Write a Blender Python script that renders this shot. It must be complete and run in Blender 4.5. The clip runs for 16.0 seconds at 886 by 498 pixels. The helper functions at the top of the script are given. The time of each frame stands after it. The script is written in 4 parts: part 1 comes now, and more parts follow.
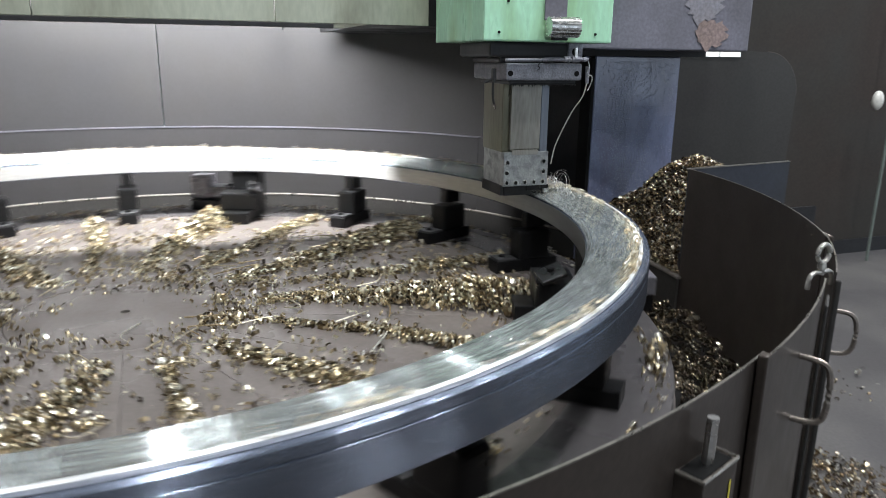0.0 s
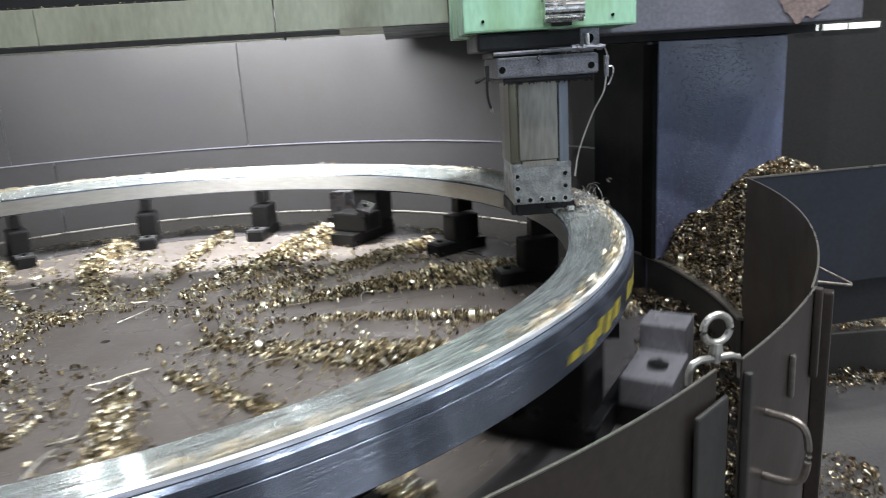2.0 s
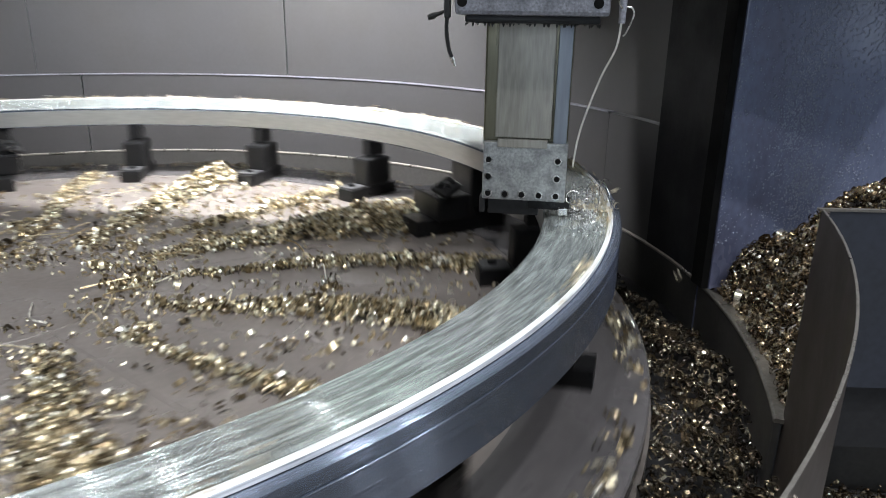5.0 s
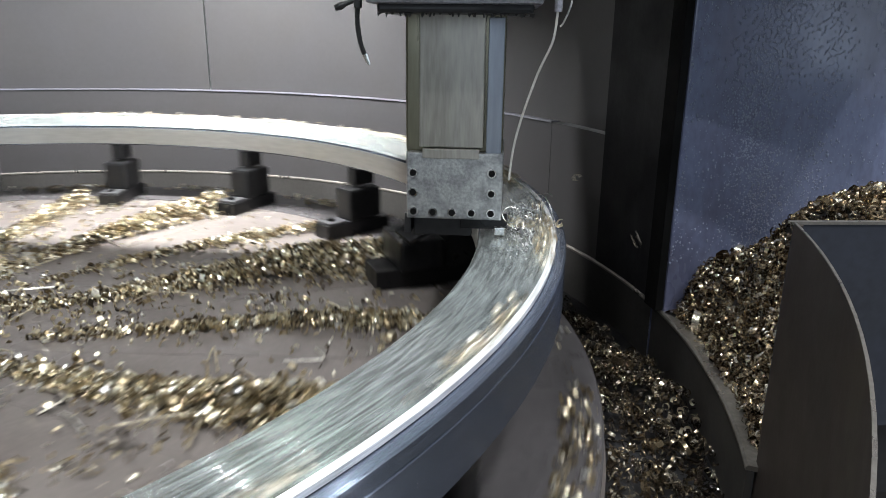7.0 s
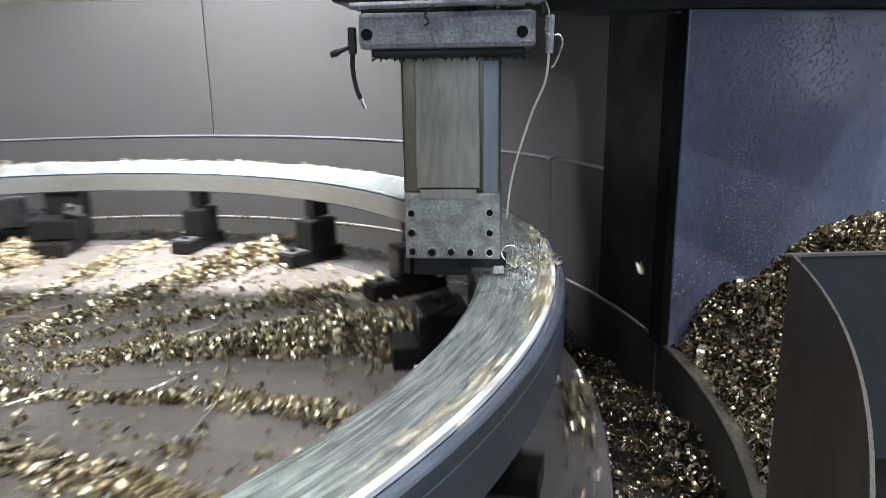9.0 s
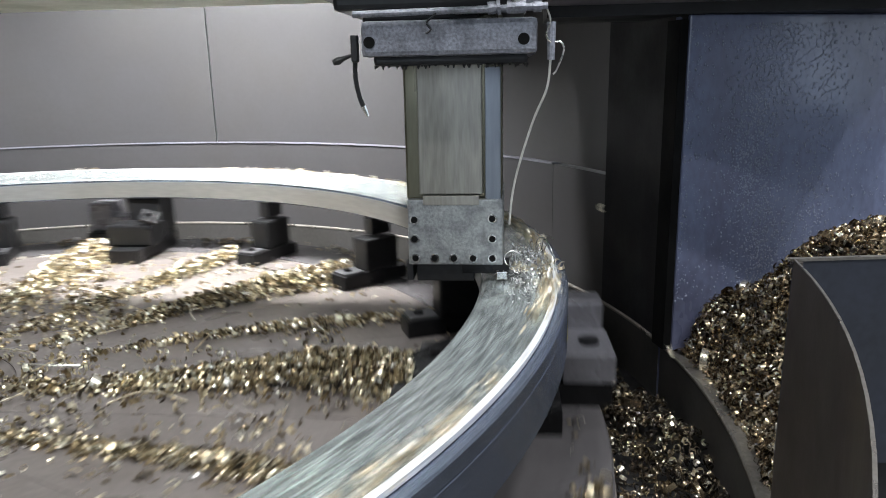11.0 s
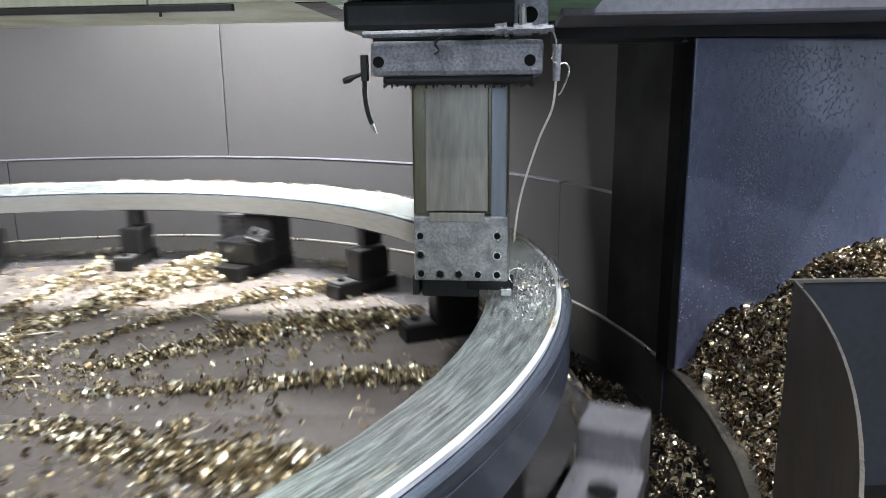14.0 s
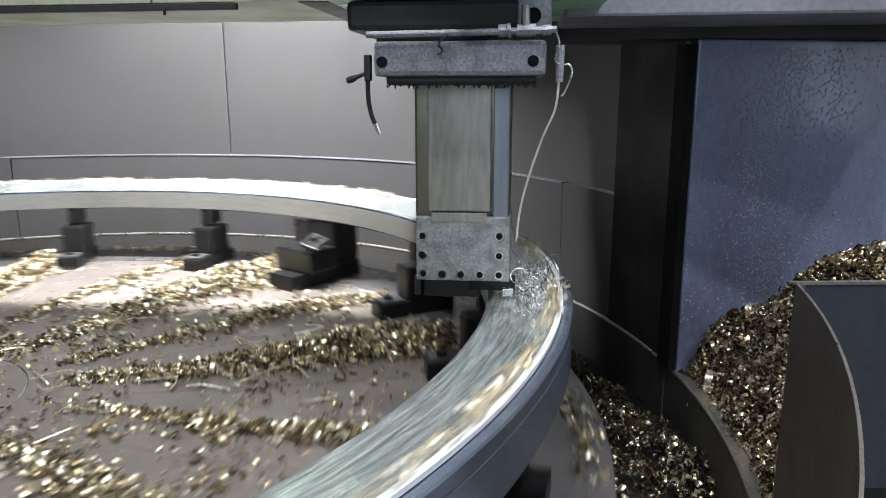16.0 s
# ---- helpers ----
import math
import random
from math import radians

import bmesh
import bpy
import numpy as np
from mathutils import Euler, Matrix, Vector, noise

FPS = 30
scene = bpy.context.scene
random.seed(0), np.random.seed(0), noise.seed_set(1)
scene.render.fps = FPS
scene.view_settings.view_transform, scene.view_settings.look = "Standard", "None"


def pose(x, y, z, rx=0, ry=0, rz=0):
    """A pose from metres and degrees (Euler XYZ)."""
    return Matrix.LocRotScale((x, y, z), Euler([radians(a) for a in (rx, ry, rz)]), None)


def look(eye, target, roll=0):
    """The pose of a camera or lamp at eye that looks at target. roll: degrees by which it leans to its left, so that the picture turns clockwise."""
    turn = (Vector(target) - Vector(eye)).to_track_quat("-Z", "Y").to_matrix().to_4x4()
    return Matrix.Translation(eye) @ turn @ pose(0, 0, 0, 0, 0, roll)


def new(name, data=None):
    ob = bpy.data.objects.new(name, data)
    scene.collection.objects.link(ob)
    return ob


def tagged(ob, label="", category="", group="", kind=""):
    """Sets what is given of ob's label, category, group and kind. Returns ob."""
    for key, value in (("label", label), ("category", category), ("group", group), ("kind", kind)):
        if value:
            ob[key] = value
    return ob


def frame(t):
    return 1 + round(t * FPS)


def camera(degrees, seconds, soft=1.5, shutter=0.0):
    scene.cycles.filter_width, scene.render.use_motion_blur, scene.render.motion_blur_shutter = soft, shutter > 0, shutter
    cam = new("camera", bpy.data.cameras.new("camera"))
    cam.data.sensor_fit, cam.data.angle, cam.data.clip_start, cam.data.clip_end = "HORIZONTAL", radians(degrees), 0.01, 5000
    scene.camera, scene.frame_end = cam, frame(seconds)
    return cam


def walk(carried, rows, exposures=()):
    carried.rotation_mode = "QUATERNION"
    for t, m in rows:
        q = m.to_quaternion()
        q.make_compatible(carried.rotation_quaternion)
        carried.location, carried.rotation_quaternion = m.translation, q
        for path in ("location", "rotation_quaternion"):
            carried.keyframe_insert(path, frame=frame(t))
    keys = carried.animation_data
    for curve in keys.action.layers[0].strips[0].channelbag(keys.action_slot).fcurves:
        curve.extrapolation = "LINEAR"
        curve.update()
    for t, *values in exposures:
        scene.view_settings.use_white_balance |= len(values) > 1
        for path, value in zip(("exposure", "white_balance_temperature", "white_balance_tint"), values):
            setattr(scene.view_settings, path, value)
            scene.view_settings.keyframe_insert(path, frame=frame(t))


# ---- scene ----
cam = camera(63.30, 16.0, soft=0.5, shutter=0.5)
PATH = [
    (0, 0.2900, -3.1949, 1.5799, 75.08, -0.68, -19.71),
    (0.5, 0.5792, -3.0670, 1.5457, 76.60, 1.40, -15.49),
    (1, 0.8334, -3.0718, 1.5575, 76.60, 1.71, -9.28),
    (1.5, 1.0643, -3.0061, 1.5310, 77.90, 2.53, -7.53),
    (2, 1.2801, -2.9162, 1.5369, 75.86, 3.39, -3.92),
    (2.5, 1.5119, -2.8523, 1.5308, 76.45, 1.69, 3.03),
    (3, 1.6520, -2.7384, 1.5261, 75.34, 2.06, 3.54),
    (3.5, 1.7704, -2.5402, 1.5004, 75.12, -0.04, 4.73),
    (5.8, 1.9465, -1.9425, 1.4986, 70.25, -0.29, 9.57),
    (6, 1.9452, -1.9196, 1.4481, 71.63, -1.64, 7.57),
    (6.5, 1.9693, -1.8288, 1.4276, 72.95, -1.39, 5.50),
    (7, 1.9767, -1.7927, 1.4327, 72.98, -0.63, 5.00),
    (7.5, 1.9879, -1.7907, 1.4310, 74.26, -0.38, 5.03),
    (8, 1.9918, -1.7881, 1.4316, 75.47, -0.16, 4.76),
    (8.5, 1.9946, -1.7905, 1.4393, 75.79, 0.56, 5.04),
    (11, 1.9938, -1.7981, 1.4465, 76.27, 1.18, 5.25),
    (11.5, 1.9991, -1.8050, 1.4467, 76.69, 1.02, 5.64),
    (12, 2.0035, -1.8084, 1.4491, 77.05, 1.01, 5.93),
    (12.5, 2.0038, -1.8060, 1.4500, 77.09, 1.19, 5.96),
    (13, 2.0076, -1.8144, 1.4511, 77.24, 0.99, 6.23),
    (13.5, 2.0045, -1.8199, 1.4483, 77.50, 0.49, 6.19),
    (14, 2.0051, -1.8204, 1.4519, 77.57, 0.51, 6.14),
    (14.5, 2.0012, -1.8163, 1.4559, 77.46, 0.41, 6.22),
    (15, 2.0063, -1.8281, 1.4495, 77.68, 0.08, 6.47),
    (15.5, 2.0072, -1.8253, 1.4507, 77.64, 0.03, 6.46),
    (16, 2.0042, -1.8233, 1.4540, 77.52, 0.19, 6.34),
]
EXPOSURES = [(0, -0.12), (2.5, -0.1), (3.5, -0.05), (7, 0.03), (11, 0.1), (16, 0.15)]
walk(cam, [(t, pose(x, y, z, rx, ry, rz)) for t, x, y, z, rx, ry, rz in PATH], EXPOSURES)

# world, lamps
world = bpy.data.worlds.new("hall_air")
scene.world = world
world.use_nodes = True
world.node_tree.nodes["Background"].inputs[0].default_value = (0.62, 0.68, 0.8, 1)
world.node_tree.nodes["Background"].inputs[1].default_value = 0.045
scene.view_settings.exposure = 0.0


def area_lamp(name, eye, target, sx, sy, watts, colour, spread=180):
    d = bpy.data.lights.new(name, "AREA")
    d.shape, d.size, d.size_y, d.energy, d.color, d.spread = "RECTANGLE", sx, sy, watts, colour, radians(spread)
    ob = new(name, d)
    ob.matrix_world = look(eye, target)
    return ob


# unseen strips added under the roof as weak overall fill
FILL_STRIPS = (-5.5, -2.4, 0.8)
for lx in FILL_STRIPS:
    area_lamp("roof_fill_light", (lx, 2.6, 8.52), (lx, 2.6, 0), 0.14, 19.0, 150, (0.935, 0.965, 1.0))
# round high-bay lamps under the roof, mirrored as bright bars in the turned ring
HIGH_BAYS = ((6.5, 0.5), (6.5, -3.0), (0.5, -1.0), (1.0, -5.0), (4.5, -2.0), (4.0, -3.0), (0.5, -2.5), (8.6, 1.5))
for lx, ly in HIGH_BAYS:
    bay = area_lamp("high_bay_light", (lx, ly, 7.97), (lx, ly + 0.001, 0), 0.24, 0.24, 190, (0.935, 0.965, 1.0))
    bay.data.shape = "DISK"
area_lamp("machine_lamp_light", (0.35, 1.375, 2.2), (0.35, 1.75, 0.6), 1.5, 0.06, 200, (0.97, 0.985, 1.0), 160)

# bluish side fill from added, unseen windows, for column, ring and shield
area_lamp("window_daylight", (12.9, -3.5, 2.9), (0, -3.5, 2.9), 8.0, 4.2, 200, (0.72, 0.84, 1.0))
area_lamp("window_daylight", (2.5, -10.9, 2.9), (2.5, 0, 2.9), 9.0, 4.2, 140, (0.72, 0.84, 1.0))

# materials
TAU = 2 * math.pi


def mat(name, base, rough=0.5, metal=0.0, var=0.12, scale=6.0, grain=60.0, bump=0.15, dirt=None, dirt_amt=0.45, spec=0.5, per_object=0.0, rough_var=0.12, stretch=(1, 1, 1), coat=0.0):
    """A surface with large stains, fine grain, uneven gloss and slight relief."""
    m = bpy.data.materials.new(name)
    m.use_nodes = True
    nt = m.node_tree
    N, L = nt.nodes, nt.links
    bs = N["Principled BSDF"]
    tc = N.new("ShaderNodeTexCoord")
    mp = N.new("ShaderNodeMapping")
    mp.inputs["Scale"].default_value = stretch
    L.new(tc.outputs["Object"], mp.inputs[0])
    n1, n2 = N.new("ShaderNodeTexNoise"), N.new("ShaderNodeTexNoise")
    n1.inputs["Scale"].default_value, n1.inputs["Detail"].default_value = scale, 5
    n2.inputs["Scale"].default_value, n2.inputs["Detail"].default_value = grain, 3
    for n in (n1, n2):
        L.new(mp.outputs[0], n.inputs["Vector"])
    r1 = N.new("ShaderNodeMapRange")
    r1.inputs[1].default_value, r1.inputs[2].default_value = 0.42, 0.68
    L.new(n1.outputs["Fac"], r1.inputs[0])
    mixd = N.new("ShaderNodeMix")
    mixd.data_type = "RGBA"
    mixd.inputs[6].default_value = (*base, 1)
    d = dirt or tuple(c * 0.45 for c in base)
    mixd.inputs[7].default_value = (*d, 1)
    sc = N.new("ShaderNodeMath")
    sc.operation = "MULTIPLY"
    sc.inputs[1].default_value = dirt_amt
    L.new(r1.outputs[0], sc.inputs[0])
    L.new(sc.outputs[0], mixd.inputs[0])
    hs = N.new("ShaderNodeHueSaturation")
    r2 = N.new("ShaderNodeMapRange")
    r2.inputs[1].default_value, r2.inputs[2].default_value = 0.3, 0.7
    r2.inputs[3].default_value, r2.inputs[4].default_value = 1 - var, 1 + var
    L.new(n2.outputs["Fac"], r2.inputs[0])
    L.new(mixd.outputs[2], hs.inputs["Color"])
    L.new(r2.outputs[0], hs.inputs["Value"])
    L.new(hs.outputs[0], bs.inputs["Base Color"])
    rr = N.new("ShaderNodeMapRange")
    rr.inputs[1].default_value, rr.inputs[2].default_value = 0.35, 0.65
    rr.inputs[3].default_value, rr.inputs[4].default_value = max(0.04, rough - rough_var), min(1, rough + rough_var)
    L.new(n1.outputs["Fac"], rr.inputs[0])
    L.new(rr.outputs[0], bs.inputs["Roughness"])
    bs.inputs["Metallic"].default_value = metal
    bs.inputs["Specular IOR Level"].default_value = spec
    bs.inputs["Coat Weight"].default_value = coat
    bs.inputs["Coat Roughness"].default_value = 0.15
    if bump:
        bp = N.new("ShaderNodeBump")
        bp.inputs["Strength"].default_value, bp.inputs["Distance"].default_value = bump, 0.004
        L.new(n2.outputs["Fac"], bp.inputs["Height"])
        L.new(bp.outputs[0], bs.inputs["Normal"])
    return m


def turned_steel(name, base, rough, streak, aniso=0.75, dark=0.35, relief=0.25, metal=1.0, sway=0.03, fineness=760.0):
    """Steel cut on the lathe: rings of fine grooves round the z axis, which draw lamps out into radial streaks."""
    m = mat(name, base, rough, metal, 0.05, 3.0, 40.0, 0.0)
    nt = m.node_tree
    N, L = nt.nodes, nt.links
    bs = N["Principled BSDF"]
    tc = N.new("ShaderNodeTexCoord")
    sep = N.new("ShaderNodeSeparateXYZ")
    L.new(tc.outputs["Object"], sep.inputs[0])

    def calc(op, a, b):
        n = N.new("ShaderNodeMath")
        n.operation = op
        for i, v in enumerate((a, b)):
            if isinstance(v, (int, float)):
                n.inputs[i].default_value = v
            else:
                L.new(v, n.inputs[i])
        return n.outputs[0]

    x, y, z = sep.outputs
    rad = calc("SQRT", calc("ADD", calc("MULTIPLY", x, x), calc("MULTIPLY", y, y)), 0)
    ang = calc("ARCTAN2", y, x)
    comb = N.new("ShaderNodeCombineXYZ")
    L.new(calc("MULTIPLY", rad, streak), comb.inputs[0])
    L.new(calc("MULTIPLY", ang, 26.0), comb.inputs[1])
    L.new(calc("MULTIPLY", z, streak), comb.inputs[2])
    nz = N.new("ShaderNodeTexNoise")
    nz.inputs["Scale"].default_value, nz.inputs["Detail"].default_value = 1.0, 6
    L.new(comb.outputs[0], nz.inputs["Vector"])
    mr = N.new("ShaderNodeMapRange")
    mr.inputs[1].default_value, mr.inputs[2].default_value = 0.36, 0.66
    mr.inputs[3].default_value, mr.inputs[4].default_value = 1 - dark, 1 + dark * 0.5
    L.new(nz.outputs["Fac"], mr.inputs[0])
    hs = N.new("ShaderNodeHueSaturation")
    hs.inputs["Color"].default_value = (*base, 1)
    L.new(mr.outputs[0], hs.inputs["Value"])
    L.new(hs.outputs[0], bs.inputs["Base Color"])
    mr2 = N.new("ShaderNodeMapRange")
    mr2.inputs[1].default_value, mr2.inputs[2].default_value = 0.35, 0.65
    mr2.inputs[3].default_value, mr2.inputs[4].default_value = rough * (1 - 0.5 * dark), rough * (1 + 0.7 * dark)
    L.new(nz.outputs["Fac"], mr2.inputs[0])
    L.new(mr2.outputs[0], bs.inputs["Roughness"])
    # the grooves: the surface tilts to and fro across the cut, and less along it
    tg, geo = N.new("ShaderNodeTangent"), N.new("ShaderNodeNewGeometry")
    tg.direction_type, tg.axis = "RADIAL", "Z"

    def vec(op, a, b):
        n = N.new("ShaderNodeVectorMath")
        n.operation = op
        L.new(a, n.inputs[0])
        if b is not None:
            L.new(b, n.inputs[1])
        return n

    across = vec("CROSS_PRODUCT", geo.outputs["Normal"], tg.outputs[0]).outputs[0]
    fine = N.new("ShaderNodeTexNoise")
    fine.inputs["Scale"].default_value, fine.inputs["Detail"].default_value = 1.0, 2
    comb2 = N.new("ShaderNodeCombineXYZ")
    L.new(calc("MULTIPLY", rad, fineness), comb2.inputs[0])
    L.new(calc("MULTIPLY", ang, 22.0), comb2.inputs[1])
    L.new(calc("MULTIPLY", z, fineness), comb2.inputs[2])
    L.new(comb2.outputs[0], fine.inputs["Vector"])
    tilt = vec("SCALE", across, None)
    L.new(calc("MULTIPLY", calc("SUBTRACT", fine.outputs["Fac"], 0.5), relief), tilt.inputs[3])
    along = vec("SCALE", tg.outputs[0], None)
    L.new(calc("MULTIPLY", calc("SUBTRACT", nz.outputs["Fac"], 0.5), sway), along.inputs[3])
    both = vec("ADD", tilt.outputs[0], along.outputs[0])
    bent = vec("NORMALIZE", vec("ADD", geo.outputs["Normal"], both.outputs[0]).outputs[0], None)
    L.new(bent.outputs[0], bs.inputs["Normal"])
    L.new(tg.outputs[0], bs.inputs["Tangent"])
    bs.inputs["Anisotropic"].default_value, bs.inputs["Anisotropic Rotation"].default_value = aniso, 0.25
    return m


def chip_metal(name, stops, rough=0.28, metal=0.9):
    """Curled chips, each with a tint of its own between straw, silver and burnt brown."""
    m = bpy.data.materials.new(name)
    m.use_nodes = True
    N, L = m.node_tree.nodes, m.node_tree.links
    bs = N["Principled BSDF"]
    geo, ramp = N.new("ShaderNodeNewGeometry"), N.new("ShaderNodeValToRGB")
    el = ramp.color_ramp.elements
    while len(el) < len(stops):
        el.new(0.5)
    for e, (p, c) in zip(el, stops):
        e.position, e.color = p, (*c, 1)
    L.new(geo.outputs["Random Per Island"], ramp.inputs[0])
    tc, nz, hs = N.new("ShaderNodeTexCoord"), N.new("ShaderNodeTexNoise"), N.new("ShaderNodeHueSaturation")
    nz.inputs["Scale"].default_value = 90
    L.new(tc.outputs["Object"], nz.inputs["Vector"])
    mr = N.new("ShaderNodeMapRange")
    mr.inputs[1].default_value, mr.inputs[2].default_value, mr.inputs[3].default_value, mr.inputs[4].default_value = 0.3, 0.7, 0.7, 1.2
    L.new(nz.outputs["Fac"], mr.inputs[0])
    L.new(mr.outputs[0], hs.inputs["Value"])
    L.new(ramp.outputs[0], hs.inputs["Color"])
    L.new(hs.outputs[0], bs.inputs["Base Color"])
    bs.inputs["Metallic"].default_value, bs.inputs["Roughness"].default_value = metal, rough
    return m


def glow(name, colour, strength):
    m = bpy.data.materials.new(name)
    m.use_nodes = True
    bs = m.node_tree.nodes["Principled BSDF"]
    bs.inputs["Emission Color"].default_value, bs.inputs["Emission Strength"].default_value = (*colour, 1), strength
    return m


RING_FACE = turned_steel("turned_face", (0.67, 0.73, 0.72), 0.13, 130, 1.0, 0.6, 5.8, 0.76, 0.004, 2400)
# same steel as the face; the bluish dark reflection is in the base colour
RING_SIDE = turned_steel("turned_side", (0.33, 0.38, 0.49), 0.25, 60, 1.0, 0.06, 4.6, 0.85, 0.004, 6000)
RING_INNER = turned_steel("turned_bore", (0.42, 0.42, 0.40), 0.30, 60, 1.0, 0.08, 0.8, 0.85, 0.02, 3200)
# lip's glint is painted: a whiter, less metallic copy of the steel
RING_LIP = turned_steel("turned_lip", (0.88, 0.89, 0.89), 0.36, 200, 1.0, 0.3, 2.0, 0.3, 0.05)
TABLE = mat("oily_table", (0.19, 0.168, 0.156), 0.34, 0.2, 0.12, 2.2, 45, 0.06, (0.12, 0.10, 0.09), 0.7)
# table colour with the ring's shade darkened in
TABLE_SHADED = mat("shaded_oily_table", (0.105, 0.098, 0.1), 0.3, 0.25, 0.12, 3, 50, 0.06, (0.07, 0.065, 0.066), 0.7)
TABLE_DARK = mat("slot_iron", (0.06, 0.055, 0.055), 0.5, 0.4)
JAW_PLATE = mat("jaw_oiled", (0.11, 0.11, 0.115), 0.34, 0.5, 0.15, 9, 80, 0.1)
JAW_IRON = mat("jaw_iron", (0.013, 0.013, 0.014), 0.38, 0.5, 0.2, 9, 80, 0.1)
JAW_TOP = mat("jaw_ground", (0.21, 0.205, 0.225), 0.34, 0.4, 0.15, 9, 80, 0.1)
GUARD_GREY = mat("grey_guard_sheet", (0.064, 0.062, 0.064), 0.36, 0.35, 0.025, 1.6, 38, 0.02, (0.054, 0.051, 0.050), 0.7, 0.5, 0, 0.07)
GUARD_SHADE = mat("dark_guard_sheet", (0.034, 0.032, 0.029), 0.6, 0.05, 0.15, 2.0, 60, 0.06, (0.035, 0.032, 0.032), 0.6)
SHIELD = mat("oily_brown_sheet", (0.062, 0.050, 0.043), 0.42, 0.4, 0.12, 2.5, 70, 0.06, (0.045, 0.036, 0.03), 0.7)
SHIELD_EDGE = mat("worn_sheet_edge", (0.30, 0.28, 0.25), 0.35, 0.8, 0.15, 14, 90, 0.1)
BLUE = mat("blue_painted_column", (0.158, 0.182, 0.285), 0.2, 0.0, 0.12, 3.2, 60, 0.12, (0.075, 0.07, 0.115), 0.8, 0.5, 0, 0.13, (1, 1, 0.5))
BLUE_PLATE = mat("blue_painted_plate", (0.032, 0.036, 0.048), 0.4, 0.1, 0.14, 2.6, 50, 0.06, (0.02, 0.022, 0.026), 0.8)
WET = mat("wet_blue_drops", (0.27, 0.30, 0.40), 0.05, 0.0, 0.1, 9, 60, 0.0)
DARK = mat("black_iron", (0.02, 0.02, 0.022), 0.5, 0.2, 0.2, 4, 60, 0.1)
# near-black that paints the guard's shade beside the ram
SHADE_BLACK = mat("painted_shade_black", (0.010, 0.010, 0.012), 0.6, 0.0, 0.2, 4, 60, 0.1, spec=0.25)
BROWN = mat("brown_cabinet", (0.028, 0.024, 0.019), 0.65, 0.1, 0.15, 1.2, 50, 0.05, (0.036, 0.025, 0.02), 0.8)
GREEN = mat("mint_green_paint", (0.42, 0.74, 0.52), 0.35, 0.0, 0.08, 5, 60, 0.05, (0.22, 0.36, 0.12), 0.8, 0.5, 0, 0.12, (1, 1, 0.3))
COVER = mat("worn_cover", (0.43, 0.445, 0.35), 0.4, 0.35, 0.1, 3, 50, 0.06, (0.25, 0.25, 0.19), 0.7, 0.5, 0, 0.12, (1, 1, 0.3))
RAIL = mat("violet_grey_rail", (0.21, 0.205, 0.245), 0.42, 0.2, 0.15, 3, 60, 0.08, (0.11, 0.105, 0.12), 0.7)
SMEAR = mat("worn_grey_paint", (0.25, 0.245, 0.28), 0.5, 0.1, 0.2, 9, 60, 0.1, (0.22, 0.2, 0.21), 0.8)
RUST = mat("orange_rust_patch", (0.26, 0.195, 0.185), 0.7, 0.0, 0.3, 9, 60, 0.1, (0.2, 0.15, 0.13), 0.8)
RAM = mat("ground_ram_steel", (0.36, 0.345, 0.31), 0.42, 0.5, 0.16, 5, 110, 0.1, (0.22, 0.20, 0.16), 0.7, 0.5, 0, 0.1, (1, 1, 0.12))
RAM_OIL = mat("oily_ram_side", (0.2, 0.19, 0.14), 0.3, 0.7, 0.12, 5, 90, 0.05, (0.14, 0.13, 0.08), 0.7, 0.5, 0, 0.1, (1, 1, 0.12))
FLANGE = mat("painted_cast_flange", (0.25, 0.255, 0.29), 0.45, 0.3, 0.3, 18, 150, 0.35, (0.13, 0.13, 0.15), 0.6)
HEAD = mat("mottled_tool_head", (0.42, 0.43, 0.43), 0.4, 0.7, 0.25, 22, 140, 0.2, (0.19, 0.195, 0.2), 0.85)
BRIGHT = mat("bright_steel", (0.72, 0.71, 0.69), 0.25, 1.0, 0.1, 20, 120, 0.05)
STRIP = mat("slide_strip_steel", (0.33, 0.36, 0.41), 0.3, 0.8, 0.1, 6, 90, 0.03, (0.2, 0.22, 0.26), 0.6, 0.5, 0, 0.1, (1, 1, 0.1))
ROD = mat("oily_rod_steel", (0.24, 0.21, 0.185), 0.38, 0.7, 0.2, 20, 120, 0.1)
EYE = mat("pale_forged_steel", (0.52, 0.50, 0.46), 0.36, 0.7, 0.15, 30, 120, 0.12)
HOLE = mat("dark_hole", (0.006, 0.006, 0.006), 0.8, spec=0.1)
RUBBER = mat("black_rubber", (0.02, 0.02, 0.021), 0.5, 0.0, 0.2, 30, 150, 0.1)
CONDUIT = mat("grey_green_conduit", (0.16, 0.19, 0.17), 0.45, 0.1, 0.1, 8, 60, 0.05)
TUBE = mat("clear_white_tube", (0.72, 0.71, 0.66), 0.35, 0.0, 0.05, 30, 150, 0.0)
FLOOR = mat("grey_painted_floor", (0.075, 0.071, 0.072), 0.45, 0.0, 0.15, 2.0, 60, 0.08, (0.09, 0.085, 0.08), 0.8)
HALL = mat("hall_wall", (0.34, 0.36, 0.35), 0.8, 0.0, 0.05, 1.0, 20, 0.0)
CHALK = mat("yellow_chalk", (0.62, 0.52, 0.06), 0.8, 0.0, 0.3, 60, 200, 0.3)
GOLD = chip_metal("straw_chips", [(0.0, (0.06, 0.05, 0.036)), (0.26, (0.24, 0.18, 0.10)), (0.54, (0.68, 0.57, 0.37)), (0.88, (0.92, 0.86, 0.68)), (1.0, (0.95, 0.94, 0.90))], 0.34, 0.82)
